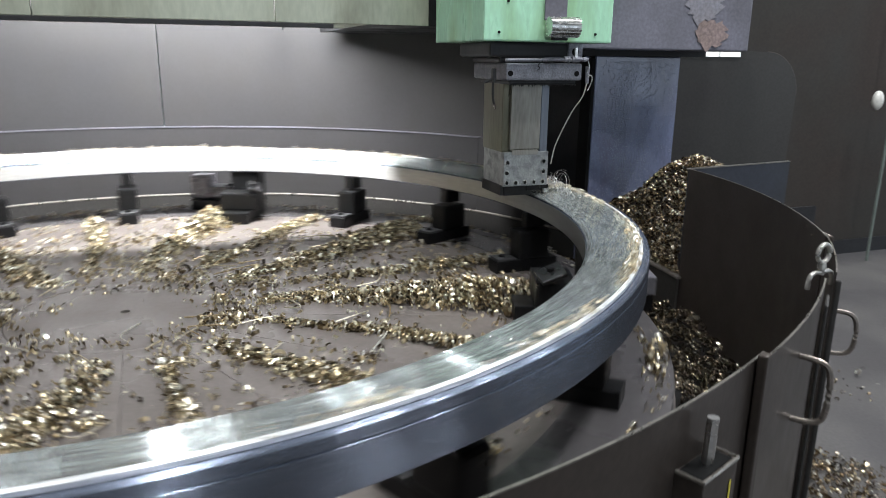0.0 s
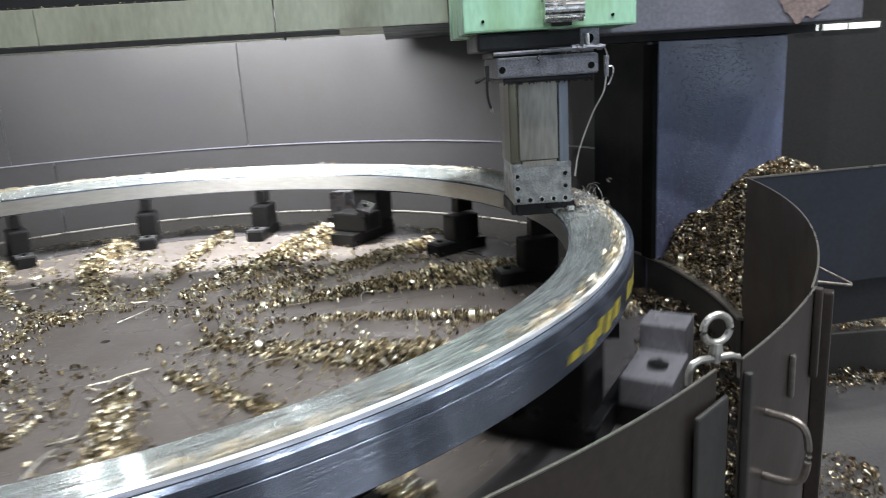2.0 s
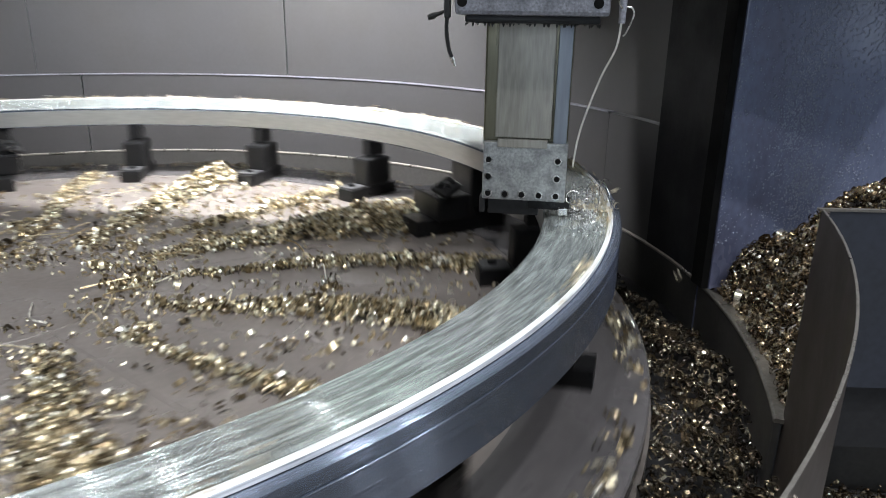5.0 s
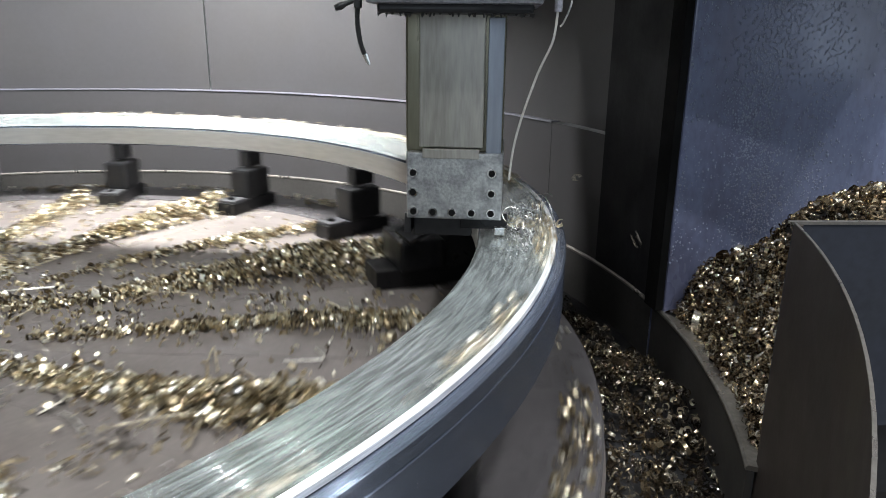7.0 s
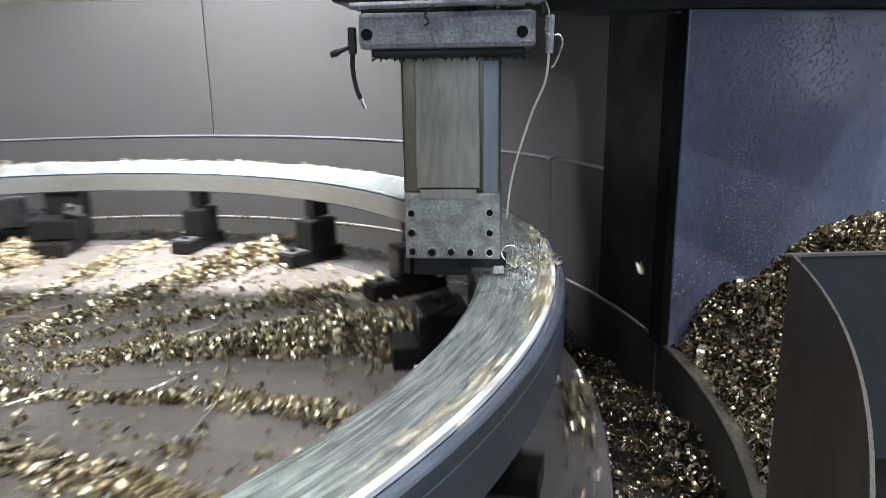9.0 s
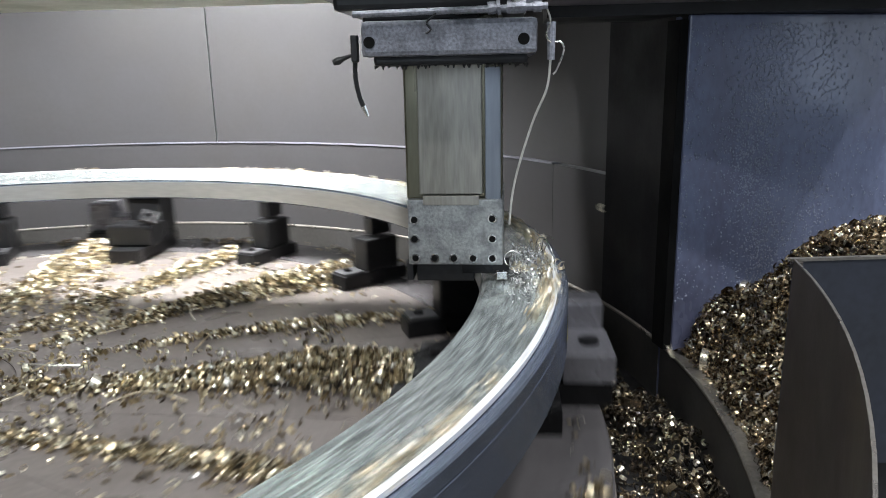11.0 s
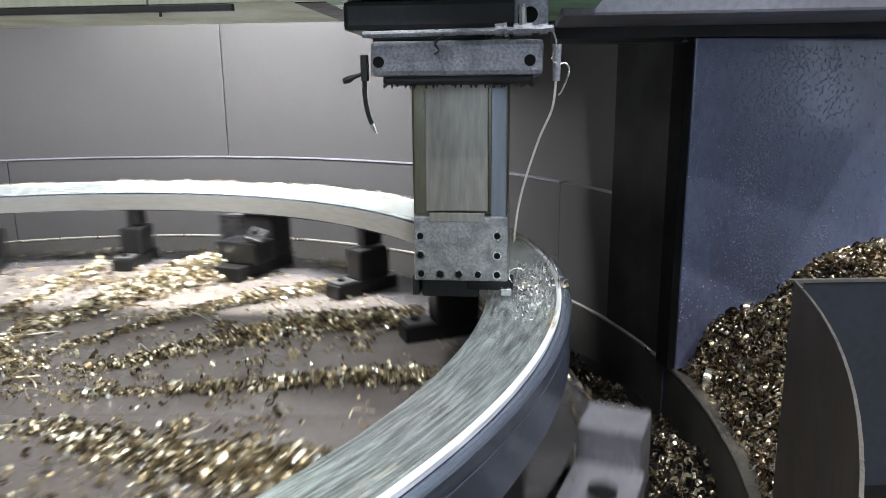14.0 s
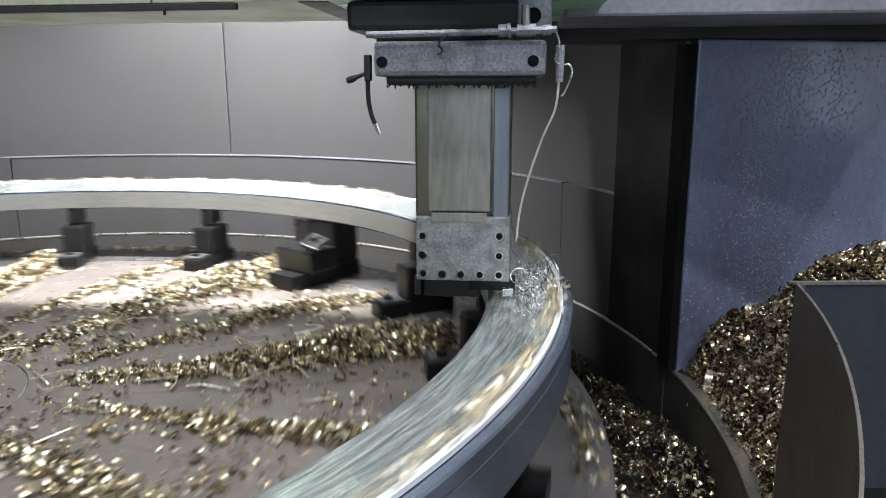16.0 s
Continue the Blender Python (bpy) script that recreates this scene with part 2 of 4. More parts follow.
BURNT = chip_metal("burnt_chips", [(0.0, (0.05, 0.036, 0.026)), (0.42, (0.24, 0.17, 0.10)), (0.72, (0.66, 0.54, 0.36)), (1.0, (0.94, 0.9, 0.8))], 0.22, 0.85)
TROUGH = chip_metal("dark_oily_chips", [(0.0, (0.03, 0.028, 0.028)), (0.45, (0.13, 0.10, 0.07)), (0.8, (0.38, 0.30, 0.19)), (1.0, (0.92, 0.86, 0.72))], 0.24, 0.85)
SILVER = chip_metal("grey_chips", [(0.0, (0.3, 0.3, 0.3)), (0.4, (0.75, 0.75, 0.74)), (1.0, (0.95, 0.95, 0.95))], 0.3, 0.7)
CREAM = chip_metal("cream_chips", [(0.0, (0.55, 0.42, 0.24)), (0.5, (0.82, 0.74, 0.58)), (1.0, (0.9, 0.88, 0.82))], 0.4)

# shape helpers


def bm_new():
    return bmesh.new()


def part(name, bm, material, parent=None, label="", smooth=False):
    me = bpy.data.meshes.new(name)
    bmesh.ops.recalc_face_normals(bm, faces=bm.faces)
    bm.to_mesh(me)
    bm.free()
    me.materials.append(material)
    if smooth:
        me.polygons.foreach_set("use_smooth", [True] * len(me.polygons))
        me.set_sharp_from_angle(angle=radians(28))
    ob = new(name, me)
    if parent:
        ob.parent = parent
    if label:
        ob["label"] = label
    return ob


def thing(name, label, category, group="", kind=""):
    return tagged(new(name), label, category, group, kind)


def add_box(bm, x0, x1, y0, y1, z0, z1, bevel=0.0, m=None):
    made = bmesh.ops.create_cube(bm, size=1.0)["verts"]
    t = Matrix.LocRotScale(((x0 + x1) / 2, (y0 + y1) / 2, (z0 + z1) / 2), None, (x1 - x0, y1 - y0, z1 - z0))
    bmesh.ops.transform(bm, matrix=t, verts=made)
    if bevel:
        edges = list({e for v in made for e in v.link_edges})
        got = bmesh.ops.bevel(bm, geom=edges, offset=bevel, segments=2, affect="EDGES", profile=0.6)
        made = list({v for f in got["faces"] for v in f.verts} | {v for v in made if v.is_valid})
    if m is not None:
        bmesh.ops.transform(bm, matrix=m, verts=made)
    return made


def box(x0, x1, y0, y1, z0, z1, bevel=0.0, m=None):
    bm = bm_new()
    add_box(bm, x0, x1, y0, y1, z0, z1, bevel, m)
    return bm


def add_cyl(bm, r, depth, m, seg=20, r2=None):
    made = bmesh.ops.create_cone(bm, cap_ends=True, segments=seg, radius1=r, radius2=r if r2 is None else r2, depth=depth)["verts"]
    bmesh.ops.transform(bm, matrix=m, verts=made)
    return made


def lathe(profile, a0=0.0, a1=360.0, seg=240, closed=True):
    """A profile of (radius, height) turned round z, from a0 to a1 degrees."""
    bm = bm_new()
    full = abs(a1 - a0) >= 359.9
    n = seg if full else seg + 1
    cols = []
    for i in range(n):
        a = radians(a0 + (a1 - a0) * i / seg)
        cols.append([bm.verts.new((r * math.cos(a), r * math.sin(a), z)) for r, z in profile])
    k = len(profile)
    for i in range(seg):
        a, b = cols[i], cols[(i + 1) % n]
        for j in range(k if closed else k - 1):
            bm.faces.new((a[j], b[j], b[(j + 1) % k], a[(j + 1) % k]))
    if closed and not full:
        bm.faces.new(cols[0])
        bm.faces.new(cols[-1][::-1])
    return bm


def add_tube(bm, pts, r, seg=10, ends=True):
    pts = [Vector(p) for p in pts]
    rings = []
    for i, p in enumerate(pts):
        d = (pts[min(i + 1, len(pts) - 1)] - pts[max(i - 1, 0)]).normalized()
        q = d.to_track_quat("Z", "Y")
        rr = r[i] if isinstance(r, (list, tuple)) else r
        rings.append([bm.verts.new(p + q @ Vector((rr * math.cos(TAU * k / seg), rr * math.sin(TAU * k / seg), 0))) for k in range(seg)])
    for a, b in zip(rings, rings[1:]):
        for k in range(seg):
            bm.faces.new((a[k], a[(k + 1) % seg], b[(k + 1) % seg], b[k]))
    if ends:
        bm.faces.new(rings[0][::-1])
        bm.faces.new(rings[-1])


def tube(pts, r, seg=10):
    bm = bm_new()
    add_tube(bm, pts, r, seg)
    return bm


def curve_pts(ctrl, n=24):
    """A smooth line through control points."""
    out, c = [], [Vector(p) for p in ctrl]
    for i in range(len(c) - 1):
        p0, p1, p2, p3 = c[max(i - 1, 0)], c[i], c[i + 1], c[min(i + 2, len(c) - 1)]
        for k in range(n // (len(c) - 1)):
            t = k / (n // (len(c) - 1))
            out.append(0.5 * (2 * p1 + (p2 - p0) * t + (2 * p0 - 5 * p1 + 4 * p2 - p3) * t * t + (3 * p1 - p0 - 3 * p2 + p3) * t ** 3))
    return out + [c[-1]]


def polar(r, deg, z=0.0):
    return (r * math.cos(radians(deg)), r * math.sin(radians(deg)), z)


rng = np.random.default_rng(7)


def chip_mesh(name, places, size, material, parent=None, width=(0.2, 0.42), spread=0.35, turns=(0.55, 1.1)):
    """Many small curled chips in one mesh: each a strip rolled into part of a spiral."""
    n, k = len(places), 7
    places = np.asarray(places, float)
    s = size * np.exp(rng.normal(0, spread, n))
    turn = TAU * rng.uniform(turns[0], turns[1], n)
    wid = s * rng.uniform(width[0], width[1], n)
    pitch = s * rng.uniform(-0.4, 0.4, n)
    u = np.linspace(0, 1, k + 1)
    a = turn[:, None] * u[None, :]
    rad = (s * 0.5)[:, None] * (1 - 0.3 * u[None, :])
    x, y = rad * np.cos(a), rad * np.sin(a)
    z = pitch[:, None] * u[None, :]
    loc = np.stack([np.stack([x, y, z - wid[:, None] / 2], -1), np.stack([x, y, z + wid[:, None] / 2], -1)], 2)
    q = rng.normal(size=(n, 4))
    q /= np.linalg.norm(q, axis=1, keepdims=True)
    w, i, j, l = q.T
    rot = np.stack([np.stack([1 - 2 * (j * j + l * l), 2 * (i * j - l * w), 2 * (i * l + j * w)], -1),
                    np.stack([2 * (i * j + l * w), 1 - 2 * (i * i + l * l), 2 * (j * l - i * w)], -1),
                    np.stack([2 * (i * l - j * w), 2 * (j * l + i * w), 1 - 2 * (i * i + j * j)], -1)], 1)
    v = np.einsum("nab,nkcb->nkca", rot, loc) + places[:, None, None, :]
    verts = v.reshape(-1, 3)
    b = (np.arange(n) * 2 * (k + 1))[:, None] + 2 * np.arange(k)[None, :]
    faces = np.stack([b, b + 1, b + 3, b + 2], -1).reshape(-1, 4)
    me = bpy.data.meshes.new(name)
    me.from_pydata(verts.tolist(), [], faces.tolist())
    me.polygons.foreach_set("use_smooth", [True] * len(me.polygons))
    me.materials.append(material)
    ob = new(name, me)
    if parent:
        ob.parent = parent
    return ob

# the hall
TOP, DECK = 0.95, 0.51  # heights of the ring's face and of the table


def plane_slab(name, x0, x1, y0, y1, z0, z1, material, label):
    return tagged(part(name, box(x0, x1, y0, y1, z0, z1), material), label, "hall", kind="structure")


plane_slab("floor", -11, 13, -11, 13, -0.2, 0.0, FLOOR, "grey painted workshop floor with oil stains")
plane_slab("ceiling", -11, 13, -11, 13, 8.6, 8.8, HALL, "pale workshop ceiling high above the machine")
plane_slab("wall_north", -11, 13, 13, 13.2, 0, 8.6, HALL, "pale grey workshop wall behind the machine")
plane_slab("wall_south", -11, 13, -11.2, -11, 0, 8.6, HALL, "pale grey workshop wall behind the operator's side")
plane_slab("wall_west", -11.2, -11, -11, 13, 0, 8.6, HALL, "pale grey workshop side wall")
plane_slab("wall_east", 13, 13.2, -11, 13, 0, 8.6, HALL, "pale grey workshop side wall")

PANE = mat("window_frame_paint", (0.5, 0.52, 0.52), 0.5)
# window frames added in front of the two side fill lights
for k, m in enumerate((pose(12.94, -3.5, 2.9, 0, 0, 90), pose(2.5, -10.94, 2.9))):
    w = thing("window_%d" % (k + 1), "tall steel framed window, unseen, added for the bluish side fill", "window", kind="structure")
    w.matrix_world = m
    for i in range(9):
        part("mullion", box(-4.5 + i * 1.125 - 0.03, -4.5 + i * 1.125 + 0.03, -0.04, 0.04, -2.15, 2.15), PANE, w)
    for i in range(4):
        part("transom", box(-4.5, 4.5, -0.03, 0.03, -2.15 + i * 1.43 - 0.03, -2.15 + i * 1.43 + 0.03), PANE, w)
# frame bars for the added fill strips
for lx in FILL_STRIPS:
    strip = thing("fill_strip_frame", "unseen long frame added round a fill strip under the roof", "roof light", "roof lights")
    strip.location = (lx, 2.6, 8.56)
    for sx in (-0.16, 0.16):
        part("frame_bar", box(sx - 0.03, sx + 0.03, -9.6, 9.6, -0.04, 0.04), HALL, strip)

for lx, ly in HIGH_BAYS:
    bay = thing("high_bay_lamp", "round grey high-bay lamp hanging under the roof", "lamp", "high-bay lamps")
    part("reflector", lathe([(0.06, 0.3), (0.23, 0.0), (0.24, 0.0), (0.07, 0.31)], 0, 360, 24), HALL, bay)
    part("rod", tube([(0, 0, 0.28), (0, 0, 0.6)], 0.015, 8), HALL, bay)
    bay.location = (lx, ly, 8.0)

# the guard round the table: tall back sheets, low sill
back = thing("back_guard", "tall curved grey sheet metal guard behind the turning table", "machine guard", kind="structure")
for a0, a1 in ((22.0, 86.2), (86.4, 121.97), (122.03, 160), (160.06, 205)):
    bm = lathe([(2.58, 1.062), (2.586, 1.062), (2.586, 2.7), (2.58, 2.7)], a0, a1, 24)
    part("upper_sheet", bm, GUARD_GREY, back, "", True)
for a0, a1 in ((22.0, 31.6), (31.66, 116.2), (116.4, 205)):
    bm = lathe([(2.556, 0.4), (2.566, 0.4), (2.566, 1.055), (2.556, 1.055)], a0, a1, max(6, int((a1 - a0) / 1.5)))
    part("lower_sheet", bm, GUARD_GREY, back, "", True)
for a0, a1 in ((31.6, 66.9), (67.1, 205)):
    bm = lathe([(2.548, 1.055), (2.60, 1.055), (2.60, 1.0605), (2.548, 1.0605)], a0, a1, int((a1 - a0) / 5))
    part("ledge", bm, RAIL, back, "thin pale ledge with chips along it")
# black sheet in place of the shaded guard between ram and column
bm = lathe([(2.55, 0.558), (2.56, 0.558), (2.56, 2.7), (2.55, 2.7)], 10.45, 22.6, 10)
part("shade_sheet", bm, SHADE_BLACK, back, "black sheet painted as the shade on the guard beside the ram")

sill = thing("low_sill", "low dark curved sill round the chip trough", "machine guard", kind="structure")
part("sill_wall", lathe([(2.548, 0.0), (2.56, 0.0), (2.56, 0.545), (2.548, 0.545)], -9.5, 205, 140), GUARD_SHADE, sill, "", True)
part("sill_rim", lathe([(2.545, 0.545), (2.59, 0.543), (2.594, 0.548), (2.59, 0.554), (2.55, 0.557), (2.545, 0.552)], -9.5, 205, 140), SHIELD_EDGE, sill, "worn grey rim of the sill")
part("trough_floor", lathe([(1.2, 0.10), (2.548, 0.10), (2.548, 0.13), (1.2, 0.13)], 0, 360, 96), DARK, sill)

# machine column and panels beyond the trough
col = thing("blue_column", "blue painted column face wet with oil drops", "machine column", kind="structure")
ang = math.degrees(math.atan2(0.655 - 0.45, 3.231 - 2.508))
M_COL = Matrix.Translation((2.508, 0.45, 0)) @ pose(0, 0, 0, 0, 0, ang)
part("face", box(0.006, 0.76, 0.0, 0.09, 0.0, 1.5985, 0.006, M_COL), BLUE, col)
# black strip: the gap's shade at the column's edge is in its colour
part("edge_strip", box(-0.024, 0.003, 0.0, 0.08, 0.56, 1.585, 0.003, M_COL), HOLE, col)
drop_at = []
while len(drop_at) < 5200:
    u, z = rng.uniform(0.01, 0.75), rng.uniform(0.72, 1.575)
    keep = 0.05 + 0.8 * math.exp(-((u - 0.27 - 0.03 * math.sin(9 * z)) / 0.085) ** 2) + 0.3 * math.exp(-((u - 0.47) / 0.05) ** 2) + 0.35 * math.exp(-(u / 0.03) ** 2) + 0.08 * (z > 1.5)
    if rng.uniform() < keep:
        drop_at.append((u, z, 0.0013 + 0.0028 * rng.uniform() ** 2.5, rng.uniform(1.0, 1.5)))
ico = bmesh.new()
bmesh.ops.create_icosphere(ico, subdivisions=1, radius=1.0)
unit = np.array([v.co[:] for v in ico.verts])
tris = np.array([[v.index for v in f.verts] for f in ico.faces])
ico.free()
drop = np.array(drop_at)
at = np.stack([drop[:, 0], np.full(len(drop), -0.0004), drop[:, 1]], 1)[:, None, :]
grow = np.stack([drop[:, 2], drop[:, 2] * 0.6, drop[:, 2] * drop[:, 3]], 1)[:, None, :]
me = bpy.data.meshes.new("oil_drops")
me.from_pydata((unit[None] * grow + at).reshape(-1, 3).tolist(), [], (tris[None] + len(unit) * np.arange(len(drop))[:, None, None]).reshape(-1, 3).tolist())
me.polygons.foreach_set("use_smooth", [True] * len(me.polygons))
me.materials.append(WET)
oil = new("oil_drops", me)
oil.matrix_local = M_COL
oil.parent = col
tagged(oil, kind="stuff")

side = thing("side_guard", "dark guard panel with a rounded top corner", "machine guard", kind="structure")
bm = bm_new()
outline = [(3.27, 0.0), (4.22, 0.0), (4.26, 1.3)] + [(4.26 - 0.28 + 0.28 * math.cos(radians(a)), 1.36 + 0.28 * math.sin(radians(a))) for a in range(0, 91, 10)] + [(3.27, 1.66)]
f0 = [bm.verts.new((x, 0.72, z)) for x, z in outline]
f1 = [bm.verts.new((x, 0.735, z)) for x, z in outline]
bm.faces.new(f0)
bm.faces.new(f1[::-1])
for i in range(len(outline)):
    j = (i + 1) % len(outline)
    bm.faces.new((f0[i], f0[j], f1[j], f1[i]))
part("panel", bm, GUARD_SHADE, side)
part("worn_edge", tube([(x, 0.727, z) for x, z in outline[2:-1]], 0.006, 6), SHIELD, side, "worn brown edge")

cab = thing("tall_cabinet", "tall dark brown steel cabinet beside the machine", "cabinet")
part("body", box(3.7, 6.6, 1.25, 2.2, 0.0, 3.4, 0.02), BROWN, cab)
part("plinth", box(3.72, 6.58, 1.23, 1.25, 0.0, 0.12), DARK, cab)
pipe = thing("conduit", "grey green vertical conduit with a round fitting", "pipe")
part("tube", tube([(5.53, 1.0, 0.0), (5.53, 1.0, 3.4)], 0.012, 12), CONDUIT, pipe)
bm = bm_new()
got = bmesh.ops.create_uvsphere(bm, u_segments=16, v_segments=10, radius=0.06)["verts"]
bmesh.ops.transform(bm, matrix=Matrix.LocRotScale((5.34, 0.98, 1.30), None, (0.7, 0.7, 1.25)), verts=got)
part("fitting", bm, TUBE, pipe, "pale rounded fitting", True)

# cross rail, cover and saddle
GAP_GLOW = glow("daylight_gap", (0.95, 1.0, 0.97), 0.9)
rail = thing("cross_rail", "violet grey cross rail carrying the tool head", "machine rail", kind="structure")
part("front", box(2.10, 3.25, 0.10, 0.45, 1.632, 2.7, 0.008), RAIL, rail)
part("underside_lip", box(2.10, 3.26, 0.45, 0.74, 1.60, 1.66), DARK, rail)
for x0, x1 in ((3.31, 3.42), (3.45, 3.57), (3.585, 3.74)):
    part("gap_light", box(x0, x1, 0.706, 0.716, 1.606, 1.636), GAP_GLOW, rail, "bright strip of daylight under the rail end")
for bx, bz, br, bmat, blabel in ((2.99, 1.715, 0.075, RUST, "orange rust smear"), (2.93, 1.86, 0.085, SMEAR, "pale worn paint smear")):
    bm = bm_new()
    rim = [(bx + 1.3 * br * (1 + 0.22 * math.sin(3 * k + bx * 9) + 0.12 * math.sin(7 * k)) * math.cos(TAU * k / 26), bz + br * (1 + 0.2 * math.sin(2.1 * k + 4 * bz) + 0.13 * math.sin(5 * k)) * math.sin(TAU * k / 26)) for k in range(26)]
    fy = {RUST: 0.0945, SMEAR: 0.0965}[bmat]
    front, behind = [[bm.verts.new((x, y, z)) for x, z in rim] for y in (fy, fy + 0.001)]
    bm.faces.new(front)
    for k in range(26):
        bm.faces.new((front[k], front[k - 1], behind[k - 1], behind[k]))
    part("paint_smear", bm, bmat, rail, blabel)
part("top_box", box(-3.0, 1.25, 0.80, 1.30, 1.905, 2.7), DARK, rail)
# unseen block added behind the rail to keep light off the right guard
part("unseen_light_block", box(1.25, 3.25, 0.62, 2.05, 1.74, 5.2), DARK, rail)
part("slab", box(-3.0, 1.25, 0.60, 1.30, 1.742, 1.765), COVER, rail)
part("end_column", box(-3.5, -3.0, 0.3, 1.9, 0.0, 2.7, 0.01), DARK, rail)
# foot raised far above view so that it blocks roof light too
part("column_foot", box(3.27, 3.62, 0.76, 1.6, 0.0, 5.2, 0.01), DARK, rail)
cover = thing("rail_cover", "worn beige sliding cover along the cross rail", "machine cover")
cover_x = [-3.0, -1.25, -0.30, 0.76, 1.56]
for i, (x0, x1) in enumerate(zip(cover_x, cover_x[1:])):
    part("cover_sheet", box(x0 + 0.003, x1 - 0.003, 0.57 + 0.004 * (i % 2), 0.595, 1.74, 1.90, 0.002), COVER, cover)
part("wiper_bar", box(-3.0, 1.05, 0.572, 0.60, 1.716, 1.738, 0.003), RUBBER, cover, "black rubber wiper bar")
part("peg", tube([(0.797, 0.585, 1.745), (0.797, 0.585, 1.702)], 0.005, 8), DARK, cover)
pts = np.stack([rng.uniform(-2.2, 1.5, 260), rng.uniform(0.57, 0.6, 260), np.full(260, 1.905)], 1)
tagged(chip_mesh("cover_chips", pts, 0.008, BURNT), "small chips lying along the top of the cover", "chips", kind="stuff")

head = thing("saddle", "mint green painted saddle box above the ram", "machine head", kind="structure")
part("box_body", box(1.55, 2.19, -0.20, 0.44, 1.652, 2.7, 0.008), GREEN, head)
part("grey_plate", box(1.835, 1.945, -0.212, -0.2035, 1.745, 2.4, 0.003), RAIL, head, "grey plate with a white smudge")
bm = bm_new()
for k in range(18):
    add_box(bm, -0.07, 0.07, 0.036, 0.044, -0.0035, 0.0035, 0.0, pose(0, 0, 0, 20 * k, 0, 0))
add_cyl(bm, 0.037, 0.14, pose(0, 0, 0, 0, 90, 0), 24)
motor = part("ribbed_motor", bm, BRIGHT, head, "ribbed bright steel barrel")
motor.matrix_local = pose(1.905, -0.255, 1.715, 0, 0, -4)
part("motor_bracket", box(1.87, 1.94, -0.24, -0.205, 1.66, 1.72, 0.004), DARK, head)
for x, z in ((1.62, 1.69), (1.66, 1.82), (2.10, 1.69), (2.10, 1.9), (1.62, 2.0)):
    part("screw", tube([(x, -0.206, z), (x, -0.198, z)], 0.006, 8), HOLE, head)
part("belly", box(1.60, 2.03, -0.16, 0.22, 1.585, 1.65, 0.012), DARK, head, "black oily underside")
part("belly_step", box(1.66, 1.92, -0.13, 0.2, 1.560, 1.585, 0.008), DARK, head)
part("bracket", box(1.985, 2.06, -0.17, -0.13, 1.575, 1.652, 0.006), FLANGE, head, "grey bracket with a round hole")
part("bracket_hole", tube([(2.02, -0.173, 1.612), (2.02, -0.165, 1.612)], 0.017, 14), HOLE, head)
part("bracket_plate", box(1.87, 1.985, -0.155, -0.14, 1.572, 1.66, 0.004), FLANGE, head)

ram = thing("ram", "ground steel ram with clamp flange and bolted tool head", "machine ram")
part("column", box(1.732, 1.972, -0.02, 0.215, 1.14, 1.60, 0.006), RAM_OIL, ram, "oily olive steel sides")
part("front_plate", box(1.768, 1.924, -0.042, -0.022, 1.155, 1.50, 0.003), RAM, ram, "brushed grey front plate")
part("slide_strip", box(1.931, 1.969, -0.034, -0.022, 1.14, 1.46, 0.002), STRIP, ram, "bluish ground slide strip")
part("foot_lip", box(1.776, 1.916, -0.047, -0.025, 1.128, 1.152, 0.002), RAM, ram)
flange = part("flange", box(1.667, 2.05, -0.192, 0.20, 1.484, 1.56, 0.011), FLANGE, ram, "speckled grey cast clamp flange")
part("flange_skirt", box(1.69, 2.03, -0.175, 0.18, 1.465, 1.486, 0.008), DARK, ram)
bm = bm_new()
drip = random.Random(5)
for k in range(34):
    x, h = drip.uniform(1.693, 2.027), drip.uniform(0.002, 0.009)
    add_cyl(bm, drip.uniform(0.003, 0.006), h, Matrix.Translation((x, -0.174 + drip.uniform(-0.004, 0.006), 1.465 - h / 2)) @ pose(0, 0, 0, 180, 0, 0), 7, 0.0012)
part("oil_drips", bm, DARK, ram, "ragged oily drips under the flange")
for x in (1.686, 2.021):
    part("hole", tube([(x, -0.1945, 1.515), (x, -0.186, 1.515)], 0.0125, 18), HOLE, flange)
tool = part("tool_head", box(1.736, 1.975, -0.045, 0.205, 0.975, 1.142, 0.004), HEAD, ram, "mottled grey steel tool head")
bolts = [(1.753, 1.092), (1.948, 1.094), (1.753, 1.043), (1.948, 1.043)] + [(1.754 + 0.0485 * k, 0.993) for k in range(5)]
for x, z in bolts:
    bm = bm_new()
    add_tube(bm, [(x, -0.049, z), (x, -0.040, z)], 0.0115, 18)
    b = part("bolt", bm, BRIGHT, tool)
    part("socket", tube([(x, -0.0505, z), (x, -0.045, z)], 0.0082, 12), HOLE, b)
for k in range(4):
    part("stud", tube([(1.79 + 0.035 * k, -0.035, 1.128), (1.79 + 0.035 * k, -0.035, 1.10)], 0.006, 10), RAM, tool)
part("shank_block", box(1.752, 1.90, -0.02, 0.17, 0.925, 0.976, 0.004), DARK, tool, "black tool holder")
part("tool_shank", box(1.87, 1.99, -0.03, 0.03, 0.948, 0.976, 0.003), JAW_IRON, tool)
part("cutting_tip", box(1.958, 1.985, -0.05, -0.025, 0.938, 0.958, 0.002), BRIGHT, tool, "bright cutting insert")
part("left_hook", box(1.728, 1.745, -0.03, 0.2, 0.93, 0.98, 0.003), DARK, tool)

